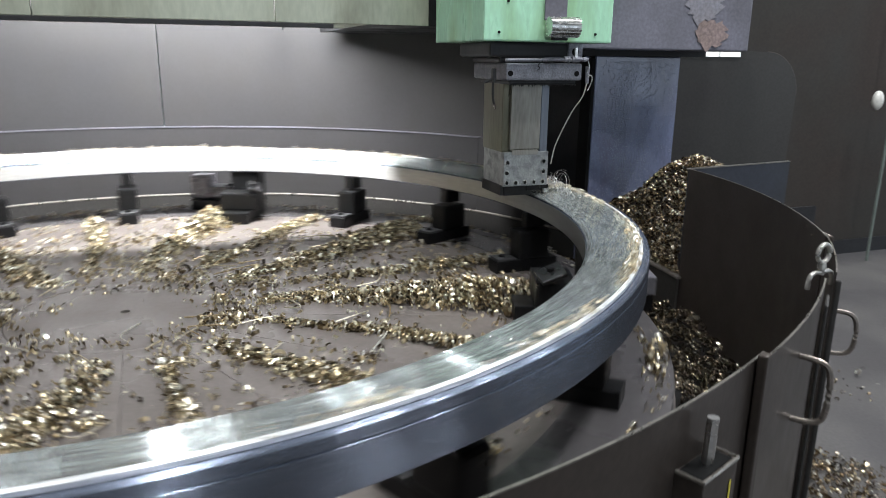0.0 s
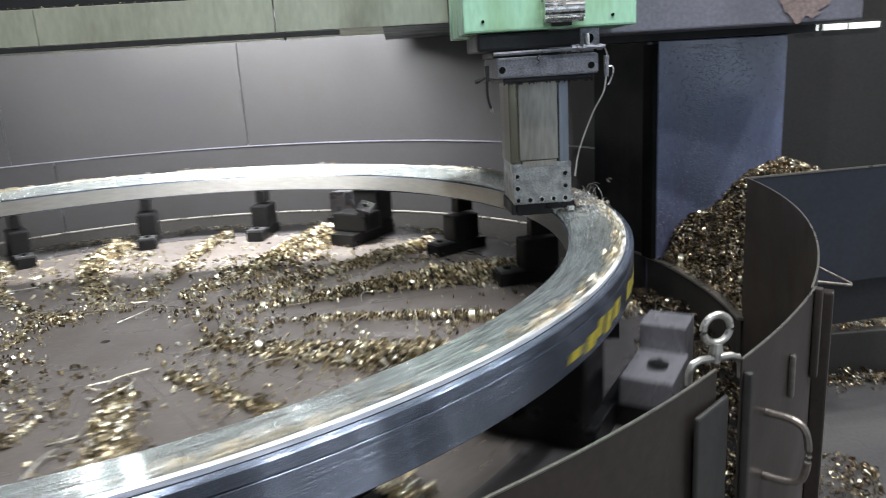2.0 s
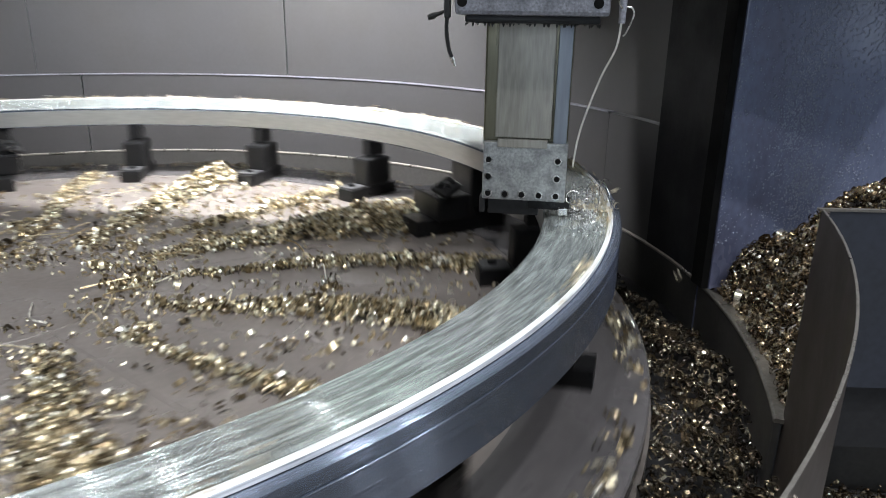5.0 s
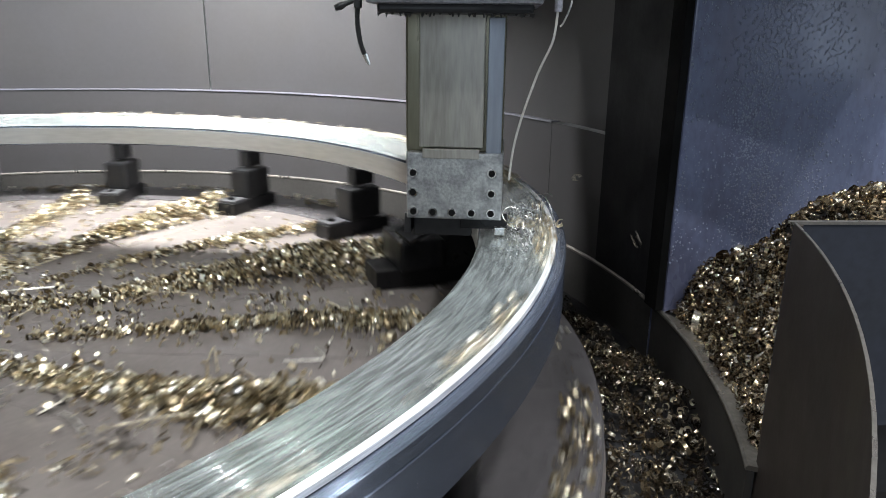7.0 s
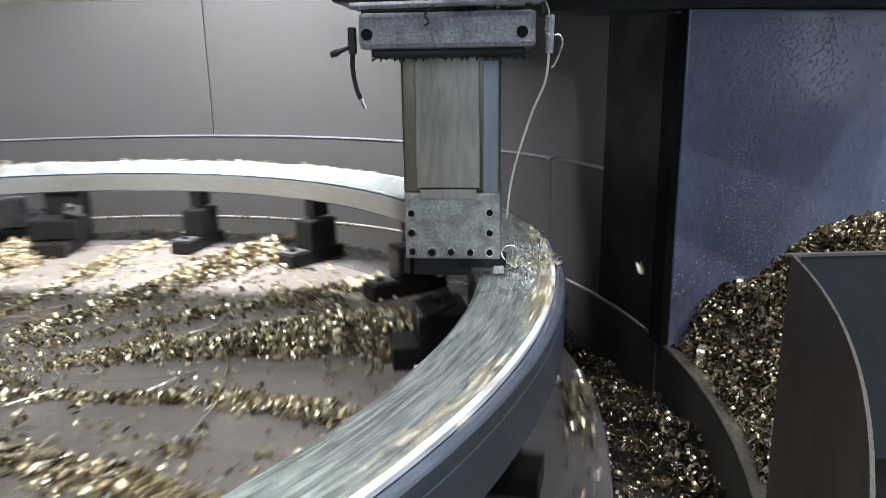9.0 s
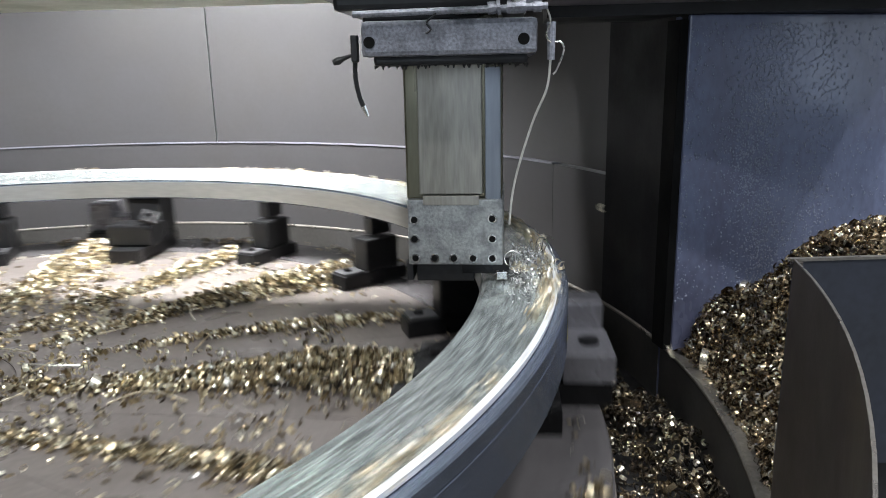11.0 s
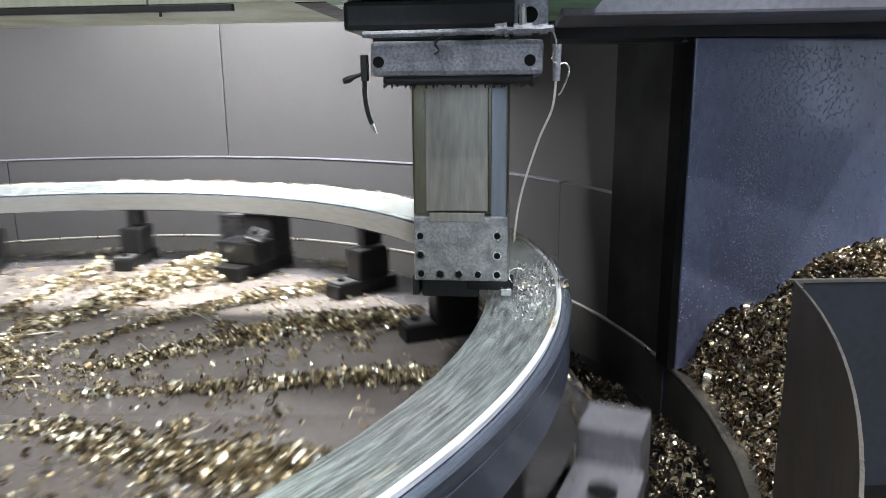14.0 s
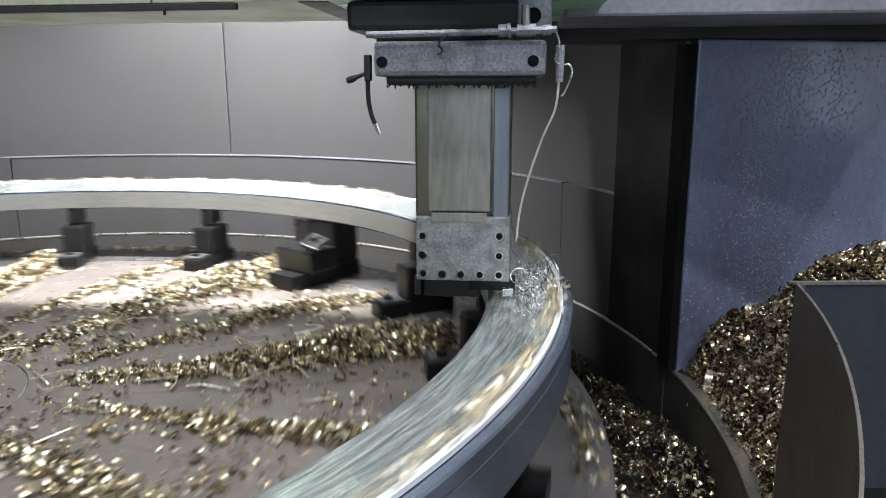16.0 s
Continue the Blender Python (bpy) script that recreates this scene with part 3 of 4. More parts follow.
coolant = thing("coolant_pipe", "steel coolant pipe with valve along the flange", "pipe")
part("rail_pipe", tube([(1.655, -0.205, 1.573), (1.98, -0.205, 1.577), (2.07, -0.205, 1.580)], 0.0075, 10), FLANGE, coolant)
for x0, x1, r in ((1.945, 1.962, 0.013), (1.964, 1.972, 0.015), (1.985, 2.025, 0.013), (2.04, 2.058, 0.011)):
    part("fitting", tube([(x0, -0.205, 1.578), (x1, -0.205, 1.579)], r, 8), FLANGE, coolant)
part("valve_stem", tube([(2.003, -0.205, 1.585), (2.003, -0.205, 1.63)], [0.010, 0.008], 8), BRIGHT, coolant)
part("hook_wire", tube(curve_pts([(1.815, -0.207, 1.582), (1.835, -0.209, 1.572), (1.815, -0.207, 1.553), (1.823, -0.207, 1.538), (1.812, -0.207, 1.53)], 20), 0.0025, 6), DARK, coolant)
part("drop_wire", tube(curve_pts([(2.066, -0.205, 1.58), (2.076, -0.207, 1.55), (2.068, -0.205, 1.52), (2.078, -0.205, 1.505)], 18), 0.0022, 6), BRIGHT, coolant)
for x in (2.083,):
    part("hose_joint", tube([(x - 0.004, -0.19, 1.548), (x - 0.004, -0.19, 1.47)], [0.010, 0.008], 10), FLANGE, coolant)
part("clear_hose", tube(curve_pts([(2.078, -0.19, 1.47), (2.072, -0.17, 1.41), (2.045, -0.13, 1.34), (2.015, -0.09, 1.24), (1.998, -0.06, 1.16), (1.990, -0.045, 1.08)], 40), 0.0028, 8), TUBE, coolant, "thin clear white hose")
part("wire_loop", tube(curve_pts([(2.078, -0.19, 1.50), (2.097, -0.19, 1.508), (2.106, -0.19, 1.49), (2.092, -0.19, 1.45), (2.084, -0.19, 1.44)], 20), 0.0022, 6), BRIGHT, coolant)

nozzle = thing("coolant_nozzle", "black flexible coolant nozzle with a lever", "pipe")
part("valve", box(1.630, 1.646, -0.13, -0.105, 1.475, 1.535, 0.004), RUBBER, nozzle)
part("lever", tube([(1.634, -0.125, 1.492), (1.612, -0.125, 1.484), (1.600, -0.125, 1.479), (1.588, -0.125, 1.475)], [0.004, 0.0055, 0.0085, 0.006], 8), RUBBER, nozzle)
part("hose", tube(curve_pts([(1.637, -0.117, 1.48), (1.636, -0.115, 1.44), (1.641, -0.11, 1.40), (1.650, -0.105, 1.373)], 18), 0.0055, 8), RUBBER, nozzle)
part("tip", tube([(1.649, -0.105, 1.376), (1.658, -0.10, 1.352)], [0.0065, 0.004], 8), BRIGHT, nozzle)

lampfix = thing("machine_lamp", "white tube lamp fixed behind the cross rail", "lamp")
part("tube_glass", tube([(-0.5, 1.375, 2.23), (1.0, 1.375, 2.23)], 0.018, 10), glow("tube_glow", (1, 0.97, 0.98), 5.0), lampfix)
part("back_plate", box(-0.55, 1.05, 1.305, 1.325, 2.2, 2.3), HALL, lampfix)

# the turning table, its jaws and the ring
table = thing("rotary_table", "round oily steel machine table with sixteen jaws, turning", "machine table")
part("base_disc", lathe([(0.02, 0.20), (2.22, 0.20), (2.22, 0.47), (0.02, 0.47)], 0, 360, 160), TABLE_DARK, table)
part("centre_plate", lathe([(0.02, 0.47), (0.455, 0.47), (0.455, 0.508), (0.45, 0.511), (0.02, 0.511)], 0, 360, 64), TABLE, table)
PHASE = 70.0
seg = None
for k in range(16):
    if seg is None:
        seg = part("segment", lathe([(0.457, 0.468), (2.25, 0.468), (2.25, 0.505), (2.245, DECK), (0.457, DECK)], 0.05, 22.45, 16), TABLE, table)
        o = seg
    else:
        o = new("segment", seg.data)
        o.parent = table
    o.matrix_local = pose(0, 0, 0, 0, 0, PHASE + 22.5 * k)
# band that paints the ring's shade on the table's outer part
part("ring_shade_band", lathe([(1.94, DECK + 0.0005), (1.94, DECK + 0.003), (2.248, DECK + 0.003), (2.2535, 0.508), (2.2535, 0.47), (2.2515, 0.47), (2.2515, DECK)], 0, 360, 160), TABLE_SHADED, table, "oily outer band of the table, painted darker for the ring's shade")
part("rim", lathe([(2.23, 0.26), (2.262, 0.26), (2.262, 0.44), (2.23, 0.46)], 0, 360, 160), TABLE, table)

jaw_mesh = {}


def jaw_piece(key, name, build, material, parent, label=""):
    if key not in jaw_mesh:
        ob = part(name, build(), material, parent, label)
        jaw_mesh[key] = ob.data
        return ob
    ob = new(name, jaw_mesh[key])
    ob.parent = parent
    if label:
        ob["label"] = label
    return ob


def bolt_build(x, y, z, r=0.02, h=0.014):
    def go():
        bm = bm_new()
        add_cyl(bm, r, h, Matrix.Translation((x, y, z + h / 2)), 16)
        add_cyl(bm, r * 0.55, h, Matrix.Translation((x, y, z + h / 2 + 0.001)), 6)
        return bm
    return go


for k in range(16):
    big = k % 4 == 0
    if big:
        j = jaw_piece("bb", "jaw", lambda: box(1.66, 2.13, -0.085, 0.085, DECK + 0.001, 0.585, 0.006), JAW_IRON, table, "large stepped black clamping jaw")
        j.matrix_local = pose(0, 0, 0, 0, 0, PHASE + 22.5 * k)
        jaw_piece("b1", "low_step", lambda: box(2.142, 2.29, 0.085, 0.31, 0.586, 0.67, 0.005), JAW_TOP, j)
        jaw_piece("b2", "high_step", lambda: box(2.142, 2.28, 0.31, 0.44, 0.586, 0.75, 0.005), JAW_TOP, j)
        jaw_piece("b3", "bolt", bolt_build(2.225, 0.19, 0.67, 0.03, 0.012), JAW_IRON, j)
        jaw_piece("b8", "outer_base", lambda: box(2.09, 2.285, 0.09, 0.435, DECK + 0.001, 0.585, 0.005), JAW_IRON, j)
        jaw_piece("b4", "inner_block", lambda: box(1.74, 1.91, -0.13, 0.12, 0.586, 0.70, 0.012), JAW_IRON, j)
        jaw_piece("b5", "support", lambda: box(1.93, 2.10, -0.10, 0.09, 0.586, 0.815, 0.010), JAW_IRON, j)
        jaw_piece("b6", "clamp_plate", lambda: box(-0.055, 0.055, -0.045, 0.045, -0.01, 0.01, 0.004, pose(1.80, -0.10, 0.735, 18, -20, 12)), JAW_IRON, j)
        jaw_piece("b7", "stud", lambda: tube([(1.80, -0.08, 0.66), (1.80, -0.095, 0.76)], 0.016, 10), JAW_IRON, j)
    else:
        j = jaw_piece("sb", "jaw", lambda: box(1.745, 2.10, -0.055, 0.055, DECK + 0.001, 0.575, 0.005), JAW_IRON, table, "small black support jaw under the ring")
        j.matrix_local = pose(0, 0, 0, 0, 0, PHASE + 22.5 * k)
        jaw_piece("s1", "top_plate", lambda: box(1.755, 1.86, -0.05, 0.05, 0.575, 0.586, 0.003), JAW_PLATE, j)
        jaw_piece("s2", "upright", lambda: box(1.87, 2.05, -0.058, 0.058, 0.575, 0.725, 0.014), JAW_IRON, j)
        jaw_piece("s3", "post", lambda: box(1.92, 2.03, -0.03, 0.03, 0.735, 0.815, 0.006), JAW_IRON, j)
        jaw_piece("s4", "bolt", bolt_build(1.80, 0.0, 0.586, 0.018, 0.012), JAW_IRON, j)

ring = thing("ring_workpiece", "large bright turned steel ring lying on the jaws, turning", "workpiece")
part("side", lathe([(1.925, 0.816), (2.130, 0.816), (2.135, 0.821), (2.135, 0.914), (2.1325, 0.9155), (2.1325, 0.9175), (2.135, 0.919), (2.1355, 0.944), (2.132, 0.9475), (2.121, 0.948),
                    (2.10, 0.938), (1.93, 0.912), (1.918, 0.908), (1.918, 0.822)], 0, 360, 288), RING_SIDE, ring, "turned outer side with a scribed line, blue reflection in its dark base colour", True)
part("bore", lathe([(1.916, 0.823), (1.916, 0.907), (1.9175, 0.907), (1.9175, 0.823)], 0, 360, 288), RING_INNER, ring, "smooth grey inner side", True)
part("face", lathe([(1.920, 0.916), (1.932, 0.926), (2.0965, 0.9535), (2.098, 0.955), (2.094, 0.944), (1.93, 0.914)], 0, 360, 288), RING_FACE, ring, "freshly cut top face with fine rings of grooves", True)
part("lip", lathe([(2.0985, 0.9550), (2.0995, 0.9575), (2.103, 0.957), (2.111, 0.9555), (2.110, 0.945), (2.100, 0.946)], 0, 360, 288), RING_LIP, ring, "outer lip with its lamp glint painted in as white", True)
# chalk strokes on the outer side, too blurred to read
chalk_rng = random.Random(3)
a = -172.6
while a > -208:
    wdt = chalk_rng.uniform(0.7, 1.9)
    if chalk_rng.random() < 0.78:
        bm = bm_new()
        z0, z1 = 0.838 + chalk_rng.uniform(-0.006, 0.012), 0.878 + chalk_rng.uniform(-0.012, 0.014)
        vs = [bm.verts.new(polar(2.1362, aa + (z - z0) * 14, z)) for aa in (a, a - wdt) for z in (z0, z1)]
        bm.faces.new((vs[0], vs[2], vs[3], vs[1]))
        part("chalk_bar", bm, CHALK, ring, "yellow chalk stroke on the outer side")
    a -= wdt + chalk_rng.uniform(0.35, 0.9)

# chips on the table, in ridges behind each jaw
spots = []
heaps = [(1.15, 0.125, 2600), (0.5, 0.05, 700), (1.0, 0.10, 2000), (0.55, 0.06, 950)]
for k in range(16):
    hgt, wid, n = heaps[k % 4]
    f = 0.75 + 0.5 * ((k * 7) % 5) / 4
    n = int(n * f * 1.4)
    base = PHASE + 22.5 * k
    for _ in range(n):
        r = 1.9 - 1.35 * rng.beta(1.0, 1.7)
        bend = 5.5 + 6.0 * (1.9 - r) + 2.0 * math.sin(3.1 * r + k) + 5.0 * max(0, 1.1 - r) * math.sin(k * 1.7)
        w = wid * (0.35 + 0.65 * (r / 1.9) ** 1.5)
        off = rng.normal(0, w * 0.55)
        pile = 0.072 * hgt * f * math.exp(-(off / w) ** 2) * min(1, max(0.05, (r - 0.8) / 0.7))
        x, y, _z = polar(r, base + bend)
        t = radians(base + bend + 90)
        spots.append((x + off * math.cos(t), y + off * math.sin(t), DECK + 0.007 + pile * rng.uniform(0.2, 1.15)))
for _ in range(3800):
    r, aa = 1.9 * math.sqrt(rng.uniform(0.02, 1)), rng.uniform(0, 360)
    if math.sin(radians(aa * 5)) + math.sin(radians(aa * 3 + 300 * r)) < -0.3 and rng.uniform() < 0.75:
        continue
    spots.append((*polar(r, aa)[:2], DECK + 0.006))
for c in range(110):
    r0, a0 = rng.uniform(0.35, 1.75), rng.uniform(0, 360)
    n, sp = int(rng.uniform(8, 45)), rng.uniform(0.02, 0.075)
    for _ in range(n):
        x, y, _z = polar(r0 + rng.normal(0, sp), a0)
        t = radians(a0 + 90)
        d = rng.normal(0, sp * 1.4)
        spots.append((x + d * math.cos(t), y + d * math.sin(t), DECK + 0.006 + rng.uniform(0, 0.014)))
for k in range(16):
    for _ in range(60 + 25 * (k % 3)):
        spots.append((*polar(rng.uniform(2.15, 2.235), PHASE + 22.5 * k + 11 + rng.normal(0, 4.5))[:2], DECK + 0.007 + rng.uniform(0, 0.015)))
for k in range(0, 16, 4):
    for _ in range(420):
        d, w = abs(rng.normal(0, 0.065)), rng.uniform(0, TAU)
        x, y, _z = polar(1.73 + d * math.cos(w), PHASE + 22.5 * k + 6.0 + math.degrees(1.3 * d * math.sin(w) / 1.73))
        spots.append((x, y, DECK + 0.008 + max(0, 0.105 - 0.85 * d) * rng.uniform(0.5, 1.0)))
table_chips = tagged(chip_mesh("table_chips", spots, 0.024, GOLD, None, (0.24, 0.46), 0.3, (0.25, 0.85)), "straw coloured steel chips swept into ridges on the turning table", "chips", kind="stuff")
bm = bm_new()
for _ in range(70):
    r0, a0, ln = rng.uniform(0.4, 1.75), rng.uniform(0, 360), rng.uniform(0.06, 0.26)
    x, y, _z = polar(r0, a0)
    d = rng.uniform(0, TAU)
    c1, c2 = rng.normal(0, 0.045, 2)
    add_tube(bm, curve_pts([(x, y, DECK + 0.012), (x + ln * 0.4 * math.cos(d) + c1, y + ln * 0.4 * math.sin(d) + c2, DECK + 0.022), (x + ln * math.cos(d), y + ln * math.sin(d), DECK + 0.012)], 14), [0.0026 + 0.0018 * (i % 2) for i in range(15)], 5)
slivers = tagged(part("long_slivers", bm, CREAM), "long twisted steel slivers among the chips on the table", "chips", kind="stuff")

spots = []
for c in range(64):
    a0, n = rng.uniform(0, 360), int(rng.uniform(6, 70))
    for _ in range(n):
        spots.append((*polar(2.088 + rng.normal(0, 0.011), a0 + rng.normal(0, 0.9 + n * 0.03))[:2], TOP + 0.006 + abs(rng.normal(0, 0.005))))
lip_chips = tagged(chip_mesh("lip_chips", spots, 0.012, CREAM), "cream coloured chips lying in clumps on the ring's lip", "chips", kind="stuff")

# chips in the trough and in the heap outside the sill
spots = []
for _ in range(13000):
    a0 = rng.uniform(-100, 42)
    u = rng.uniform(0, 1)
    r = 2.27 + (0.275 if a0 > -10 else 0.303) * u
    if u > 1.02 - 0.02 * max(0, a0 - 2) - 0.0004 * max(0, a0 - 2) ** 2:
        continue
    z = 0.41 - 0.02 * u + 0.02 * math.sin(a0 * 0.35) + 0.02 * math.sin(a0 * 1.1 + 5 * u)
    spots.append((*polar(r, a0)[:2], z + rng.uniform(-0.02, 0.012)))
tagged(chip_mesh("trough_chips", spots, 0.02, TROUGH, None, (0.14, 0.3), 0.35, (0.5, 1.2)), "dark oily chips filling the trough round the table", "chips", kind="stuff")
# black filler: shade between the trough's loose chips, put into colour
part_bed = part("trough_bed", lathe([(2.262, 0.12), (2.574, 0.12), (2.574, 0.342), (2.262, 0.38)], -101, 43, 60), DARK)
tagged(part_bed, "filler bed under the loose chips, black for the shade between them", "chips", kind="stuff")


def heap(x, y):
    r = math.hypot(x, y)
    cone = 1.125 - 0.74 * math.hypot((x - 2.86) * 1.1, y + 0.04)
    rise = 0.555 + 2.4 * (r - 2.59)
    return min(cone, rise) + 0.02 * math.sin(13 * x + 5 * y) + 0.018 * math.sin(17 * y - 7 * x)


bm = bm_new()
NX, NY = 26, 34
grid = []
for i in range(NX + 1):
    rowv = []
    for jj in range(NY + 1):
        y0 = -0.37 + 0.95 * jj / NY
        x = math.sqrt(max(0, 2.578 ** 2 - y0 * y0)) + 0.66 * i / NX
        y = max(y0, -0.375 + 0.13 * (x - 2.56))
        rowv.append(bm.verts.new((x, y, max(heap(x, y) - 0.012, 0.02))))
    grid.append(rowv)
for i in range(NX):
    for jj in range(NY):
        bm.faces.new((grid[i][jj], grid[i + 1][jj], grid[i + 1][jj + 1], grid[i][jj + 1]))
# heap filler in plain black, painting the shaded gaps among the curls
heap_bed = tagged(part("heap_bed", bm, DARK, None, "", True), "filler core of the chip heap, black for the shade between curls", "chips", kind="stuff")
spots = []
while len(spots) < 16000:
    y = rng.uniform(-0.372, 0.58)
    x = math.sqrt(max(0, 2.578 ** 2 - y * y)) + 0.64 * rng.uniform(0, 1) ** 1.3
    z = heap(x, y)
    if z < 0.03 or y < -0.375 + 0.13 * (x - 2.56) or y > 0.44 + (x - 2.508) * 0.283:
        continue
    spots.append((x, y, z + rng.uniform(-0.02, 0.01)))
tagged(chip_mesh("heap_chips", spots, 0.0205, BURNT, None, (0.14, 0.3), 0.35, (0.5, 1.2)), "tall heap of curled brown and straw chips beside the sill", "chips", kind="stuff")

# front shield: curved sheets on posts
shield = thing("front_shield", "curved brown oily sheet metal shield in front of the table", "machine guard", kind="structure")


def bowed(a0, a1, r0, r1, thick, z0, z1):
    """An upright curved sheet whose distance from the table's axis runs from r0 to r1."""
    bm = bm_new()
    n = max(8, int((a1 - a0) / 1.5))
    cols = []
    for k in range(n + 1):
        a, r = a0 + (a1 - a0) * k / n, r0 + (r1 - r0) * k / n
        cols.append([bm.verts.new(polar(rr, a, z)) for rr, z in ((r, z0), (r + thick, z0), (r + thick, z1), (r, z1))])
    for p, q in zip(cols, cols[1:]):
        for k in range(4):
            bm.faces.new((p[k], q[k], q[(k + 1) % 4], p[(k + 1) % 4]))
    bm.faces.new(cols[0])
    bm.faces.new(cols[-1][::-1])
    return bm


for a0, a1, r0, r1, top in ((-38.6, -9.0, 2.628, 2.569, 1.082), (-47.4, -38.2, 2.622, 2.632, 1.080), (-62.0, -48.3, 2.590, 2.600, 1.072), (-112, -61.5, 2.583, 2.583, 1.079), (-160, -112.5, 2.59, 2.59, 1.08)):
    part("sheet", bowed(a0, a1, r0, r1, 0.003, 0.05, top), SHIELD, shield, "", True)
    part("rolled_edge", bowed(a0, a1, r0 - 0.0006, r1 - 0.0006, 0.0042, top + 0.0005, top + 0.003), SHIELD_EDGE, shield, "bright worn upper edge")


def upright(deg, r, w, d, z0, z1, material, name="post", bev=0.004):
    o = part(name, box(-d / 2, d / 2, -w / 2, w / 2, z0, z1, bev), material, shield)
    o.matrix_local = Matrix.Translation(polar(r, deg)) @ pose(0, 0, 0, 0, 0, deg)
    return o


upright(-34.9, 2.640, 0.032, 0.032, 0.0, 1.03, SHIELD)
upright(-38.5, 2.642, 0.022, 0.014, 0.90, 1.085, SHIELD, "hinge_strap")
upright(-49.0, 2.612, 0.10, 0.008, 0.0, 1.03, GUARD_SHADE, "gap_strip")
upright(-47.2, 2.632, 0.013, 0.013, 0.0, 1.06, GUARD_SHADE)
upright(-62.3, 2.598, 0.024, 0.018, 0.70, 1.092, SHIELD, "hinge_strap")
upright(-42.4, 2.636, 0.012, 0.010, 0.93, 1.012, SHIELD_EDGE, "hinge_pin")


def arc_handle(deg, z1, z0, r):
    o = part("handle", tube(curve_pts([(r, 0, z1), (r + 0.05, 0, z1 - 0.004), (r + 0.068, 0, z1 - 0.03), (r + 0.068, 0, z0 + 0.03), (r + 0.05, 0, z0 + 0.004), (r, 0, z0)], 30), 0.0065, 8), ROD, shield, "worn bent rod handle")
    o.matrix_local = pose(0, 0, 0, 0, 0, deg)


arc_handle(-45.0, 0.950, 0.832, 2.626)
arc_handle(-56.3, 1.0, 0.86, 2.590)
bm = bm_new()
add_tube(bm, [(2.603, 0.045, 1.065), (2.672, 0.012, 1.042), (2.672, 0.004, 1.041), (2.603, -0.03, 1.052)], 0.0032, 8)
o = part("latch_rod", bm, ROD, shield, "worn bent latch rod")
o.matrix_local = Matrix.Translation(polar(0.014, -34.6)) @ pose(0, 0, 0, 0, 0, -34.6)
# open pocket with a locking pin
pk = part("pin_pocket", box(0.0, 0.05, -0.055, 0.055, 0.83, 0.975, 0.003), SHIELD, shield)
pk.matrix_local = Matrix.Translation(polar(2.583, -67.1)) @ pose(0, 0, 0, 0, 0, -67.1)
part("pocket_mouth", box(0.006, 0.044, -0.047, 0.047, 0.968, 0.9775), HOLE, pk)
part("pocket_rim", tube([(0.004, -0.055, 0.977), (0.05, -0.055, 0.977), (0.05, 0.055, 0.977), (0.004, 0.055, 0.977)], 0.003, 6), SHIELD_EDGE, pk)
part("locking_pin", tube([(0.026, 0.0, 0.95), (0.026, 0.004, 1.055)], 0.0095, 10), BRIGHT, pk, "bright steel locking pin")
part("yellow_mark", box(0.0507, 0.0515, 0.030, 0.036, 0.90, 0.945), CHALK, pk)


def eye_bolt(deg, r, z):
    """Lifting eye on its shank, over a bent bar that bridges the joint."""
    e = thing("eye_bolt", "pale steel lifting eye bolt at the top of the shield joint", "eye bolt")
    bm = bm_new()
    pts = [(0.0, 0.0225 * math.sin(TAU * i / 28), z + 0.036 + 0.0225 * math.cos(TAU * i / 28)) for i in range(-1, 30)]
    add_tube(bm, pts, 0.0058, 10, False)
    part("eye", bm, EYE, e, "", True)
    part("collar", tube([(0, 0, z - 0.002), (0, 0, z + 0.013)], [0.011, 0.009], 14), EYE, e)
    part("shank", tube([(0, 0, z - 0.018), (0, 0, z)], 0.0075, 10), EYE, e)
    part("bridge_bar", tube([(0.0, -0.045, z - 0.05), (0.0, -0.044, z - 0.028), (0.0, -0.038, z - 0.016), (0.0, -0.026, z - 0.011), (0.0, 0.026, z - 0.011), (0.0, 0.038, z - 0.016), (0.0, 0.044, z - 0.028), (0.0, 0.045, z - 0.05)], 0.006, 8), EYE, e, "", True)
    e.matrix_world = Matrix.Translation(polar(r, deg)) @ pose(0, 0, 0, 0, 0, deg - 34)
    return e


eye_bolt(-47.75, 2.590, 1.093)

plate = thing("side_plate", "dark blue steel plate holding back the chip heap", "machine guard", kind="structure")
a = math.degrees(math.atan2(0.085, 0.66))
M_PL = Matrix.Translation((2.54, -0.402, 0)) @ pose(0, 0, 0, 0, 0, a)
part("sheet", box(0.0, 0.70, 0.0, 0.008, 0.64, 1.080, 0.0, M_PL), BLUE_PLATE, plate)
part("rolled_edge", box(-0.01, 0.70, -0.002, 0.010, 1.0805, 1.086, 0.0, M_PL), SHIELD_EDGE, plate)
part("skirt", box(0.02, 0.70, 0.02, 0.04, 0.46, 0.66, 0.0, M_PL), DARK, plate)
part("base_box", box(2.62, 4.2, 0.13, 0.44, 0.0, 0.22, 0.006), GUARD_SHADE, plate, "low dark base behind the plate")
part("back_sheet", box(2.62, 4.2, 0.36, 0.375, 0.225, 0.66), DARK, plate)
part("bend", tube([(2.546, -0.405, 0.0), (2.546, -0.405, 1.08)], 0.008, 8), SHIELD, plate)

# chips strewn on the floor outside
spots = []
for _ in range(6500):
    a0 = rng.uniform(-62, -2)
    r = 2.66 + abs(rng.normal(0, 0.26)) + 0.25 * (rng.uniform() < 0.3)
    x, y, _z = polar(r, a0)
    if math.sin(9 * x + 3) + math.sin(7 * y) < 0.05:
        continue
    spots.append((x, y, 0.008 + rng.uniform(0, 0.02)))
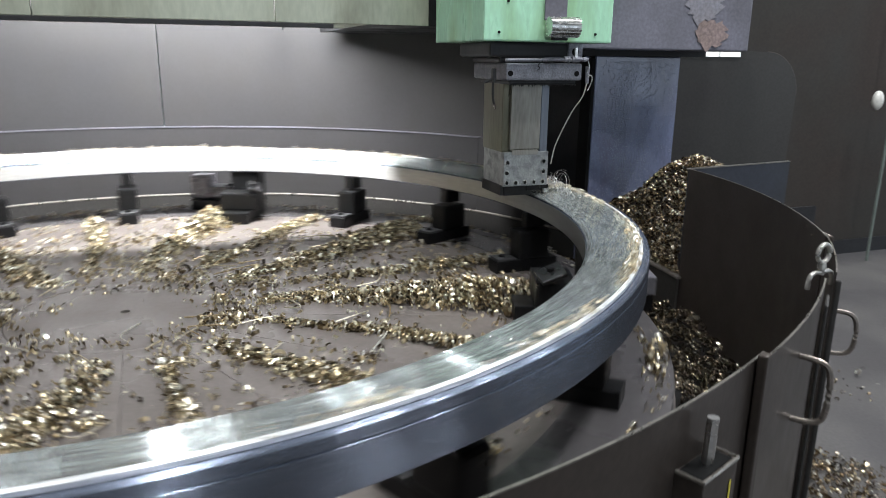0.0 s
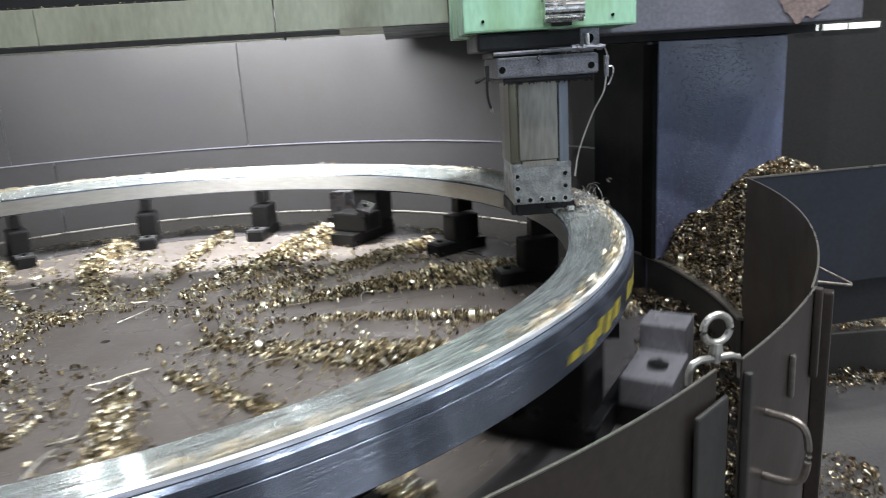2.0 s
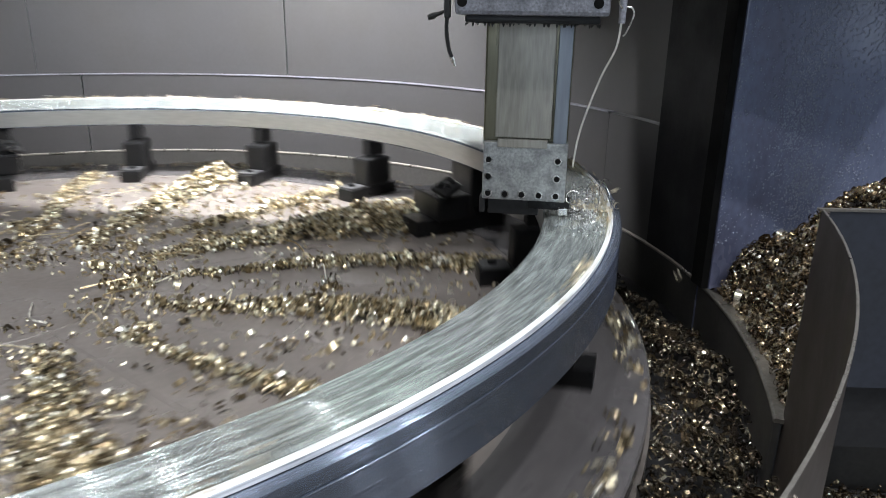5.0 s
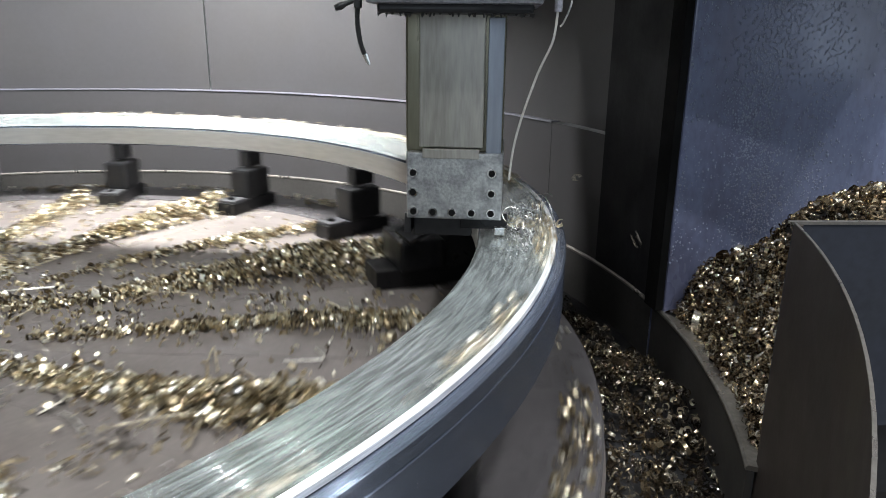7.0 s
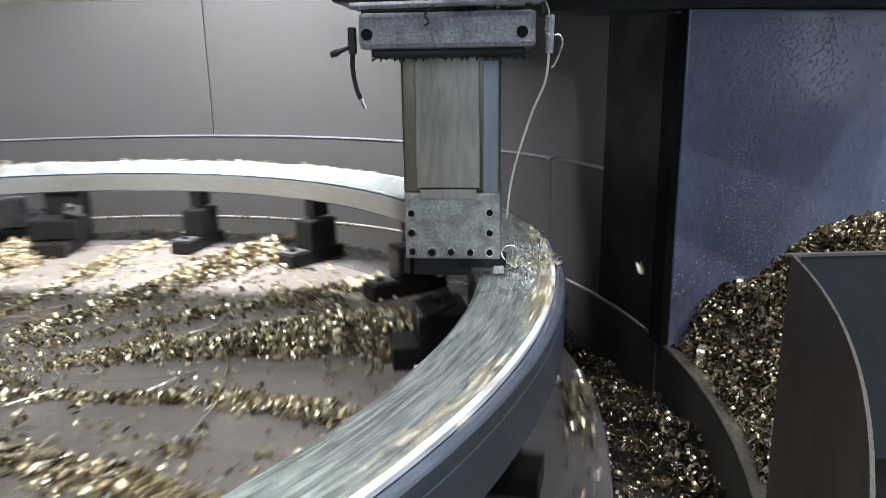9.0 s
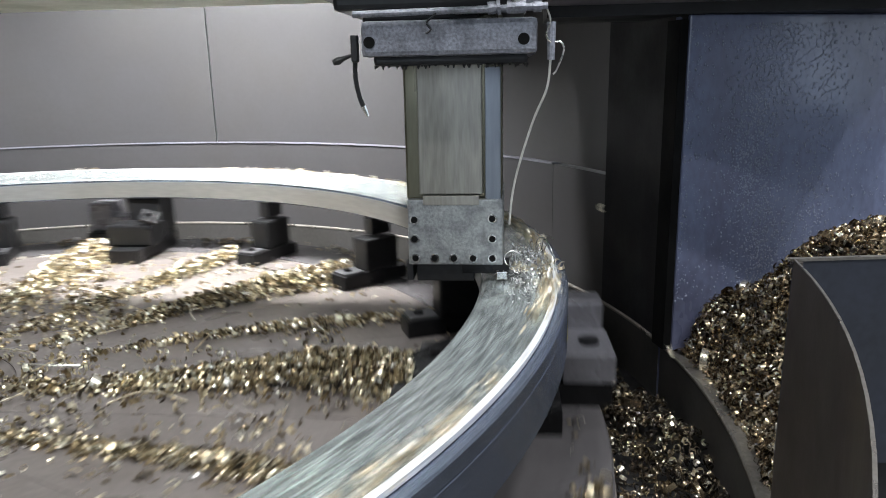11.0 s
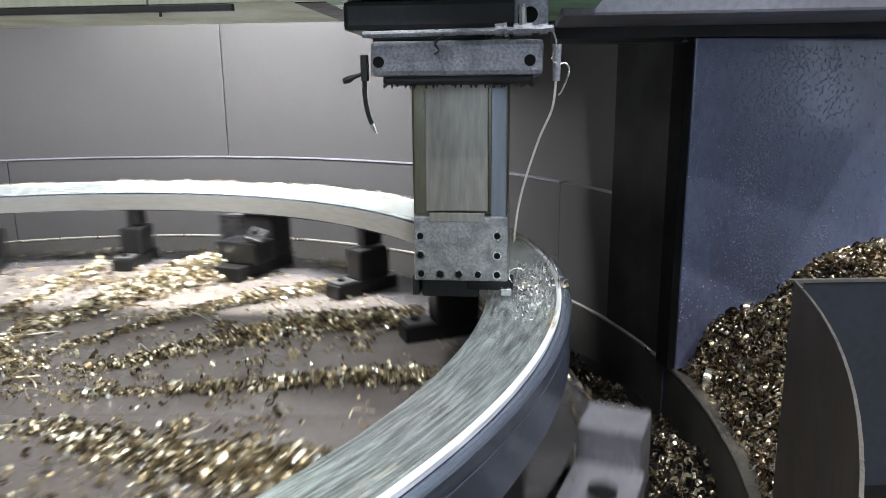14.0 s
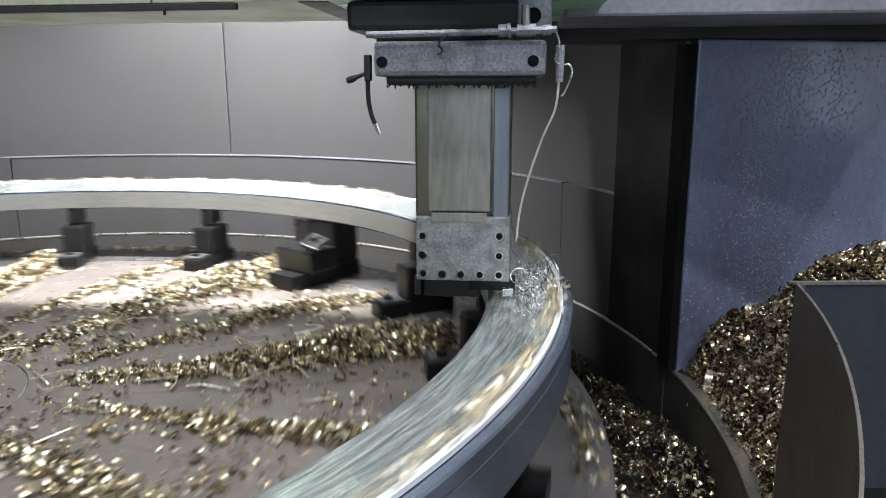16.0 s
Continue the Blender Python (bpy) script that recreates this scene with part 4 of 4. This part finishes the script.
for _ in range(1500):
    x, low = rng.uniform(2.65, 3.9), rng.uniform() < 0.6
    y = 0.10 - abs(rng.normal(0, 0.05)) if low else 0.15 + abs(rng.normal(0, 0.04))
    spots.append((x, y, (0.008 if low else 0.228) + abs(rng.normal(0, 0.016))))
tagged(chip_mesh("floor_chips", spots, 0.017, BURNT), "brown and straw chips strewn over the workshop floor", "chips", kind="stuff")

# the cut: chips breaking off at the tool tip
spots = []
for _ in range(620):
    u = rng.beta(1.0, 2.4)
    spots.append((*polar(2.035 + rng.normal(0, 0.026) + 0.02 * u, 1.6 - 9.5 * u)[:2], TOP + 0.002 + abs(rng.normal(0, 0.030)) * (1 - u) ** 2))
tagged(chip_mesh("cut_chips", spots, 0.0095, SILVER, None, (0.15, 0.4), 0.4, (0.15, 0.5)), "bright fresh chips breaking off at the tool tip", "chips", kind="stuff")
bm = bm_new()
for k in range(5):
    c, rr = Vector((2.0 + 0.018 * k, -0.03 + 0.03 * (k % 3), TOP + 0.035)), 0.022 + 0.007 * k
    tilt = pose(0, 0, 0, 60 + 20 * k, 25 * k, 40 * k).to_3x3()
    add_tube(bm, [c + tilt @ Vector((rr * math.cos(i * 0.4), rr * math.sin(i * 0.4), 0.0012 * i)) for i in range(14 + 3 * k)], 0.0013, 5)
tagged(part("curl_wires", bm, BRIGHT), "thin bright curled threads of steel at the cut", "chips", kind="stuff")

flying = []
one = None
for k in range(70):
    if one is None:
        one = chip_mesh("flying_chip", [(0, 0, 0)], 0.022, CREAM, None, (0.3, 0.4), 0.01, (0.6, 0.8))
        o = one
    else:
        o = new("flying_chip", one.data)
    tagged(o, "single bright chip thrown off by the cutting tool", "chip", "flying chips")
    flying.append(o)


def motions():
    turn_rate = 83.7
    rows = [(0.25 * i, pose(0, 0, 0, 0, 0, turn_rate * 0.25 * i)) for i in range(65)]
    for ob in (table, ring, table_chips, slivers, lip_chips):
        walk(ob, rows)
    fly = random.Random(11)
    for k, ob in enumerate(flying):
        t0 = 0.15 + 15.2 * k / len(flying)
        a0 = fly.uniform(-50, 50)
        p0 = Vector((2.04 + fly.uniform(-0.04, 0.06), -0.01 + fly.uniform(-0.05, 0.07), TOP + 0.014))
        vx, vy, vz = fly.uniform(0.35, 1.15), fly.uniform(-0.1, 0.6), fly.uniform(0.5, 2.1)
        rows = [(0.0, pose(*p0, a0, a0, 0)), (t0, pose(*p0, a0, a0, 0))]
        for i in range(1, 12):
            dt = 0.06 * i
            z = p0.z + vz * dt - 4.9 * dt * dt
            x, y = p0.x + vx * dt, p0.y + vy * dt
            r = math.hypot(x, y)
            low = TOP + 0.01 if r < 2.13 else (0.42 if r < 2.55 else max(heap(x, y), 0.5))
            last = z <= low or (r > 2.5 and i == 11) or i == 11
            rows.append((t0 + dt, pose(x, y, max(z, low), a0 + 35 * i, a0 - 20 * i, 15 * i)))
            if last:
                break
        end = rows[-1][1].copy()
        end.translation.z = low
        if rows[-1][0] + 0.1 < 16.0:
            rows.append((rows[-1][0] + 0.1, end))
        if rows[-1][0] < 16.0:
            rows.append((16.0, end))
        walk(ob, rows)


motions()
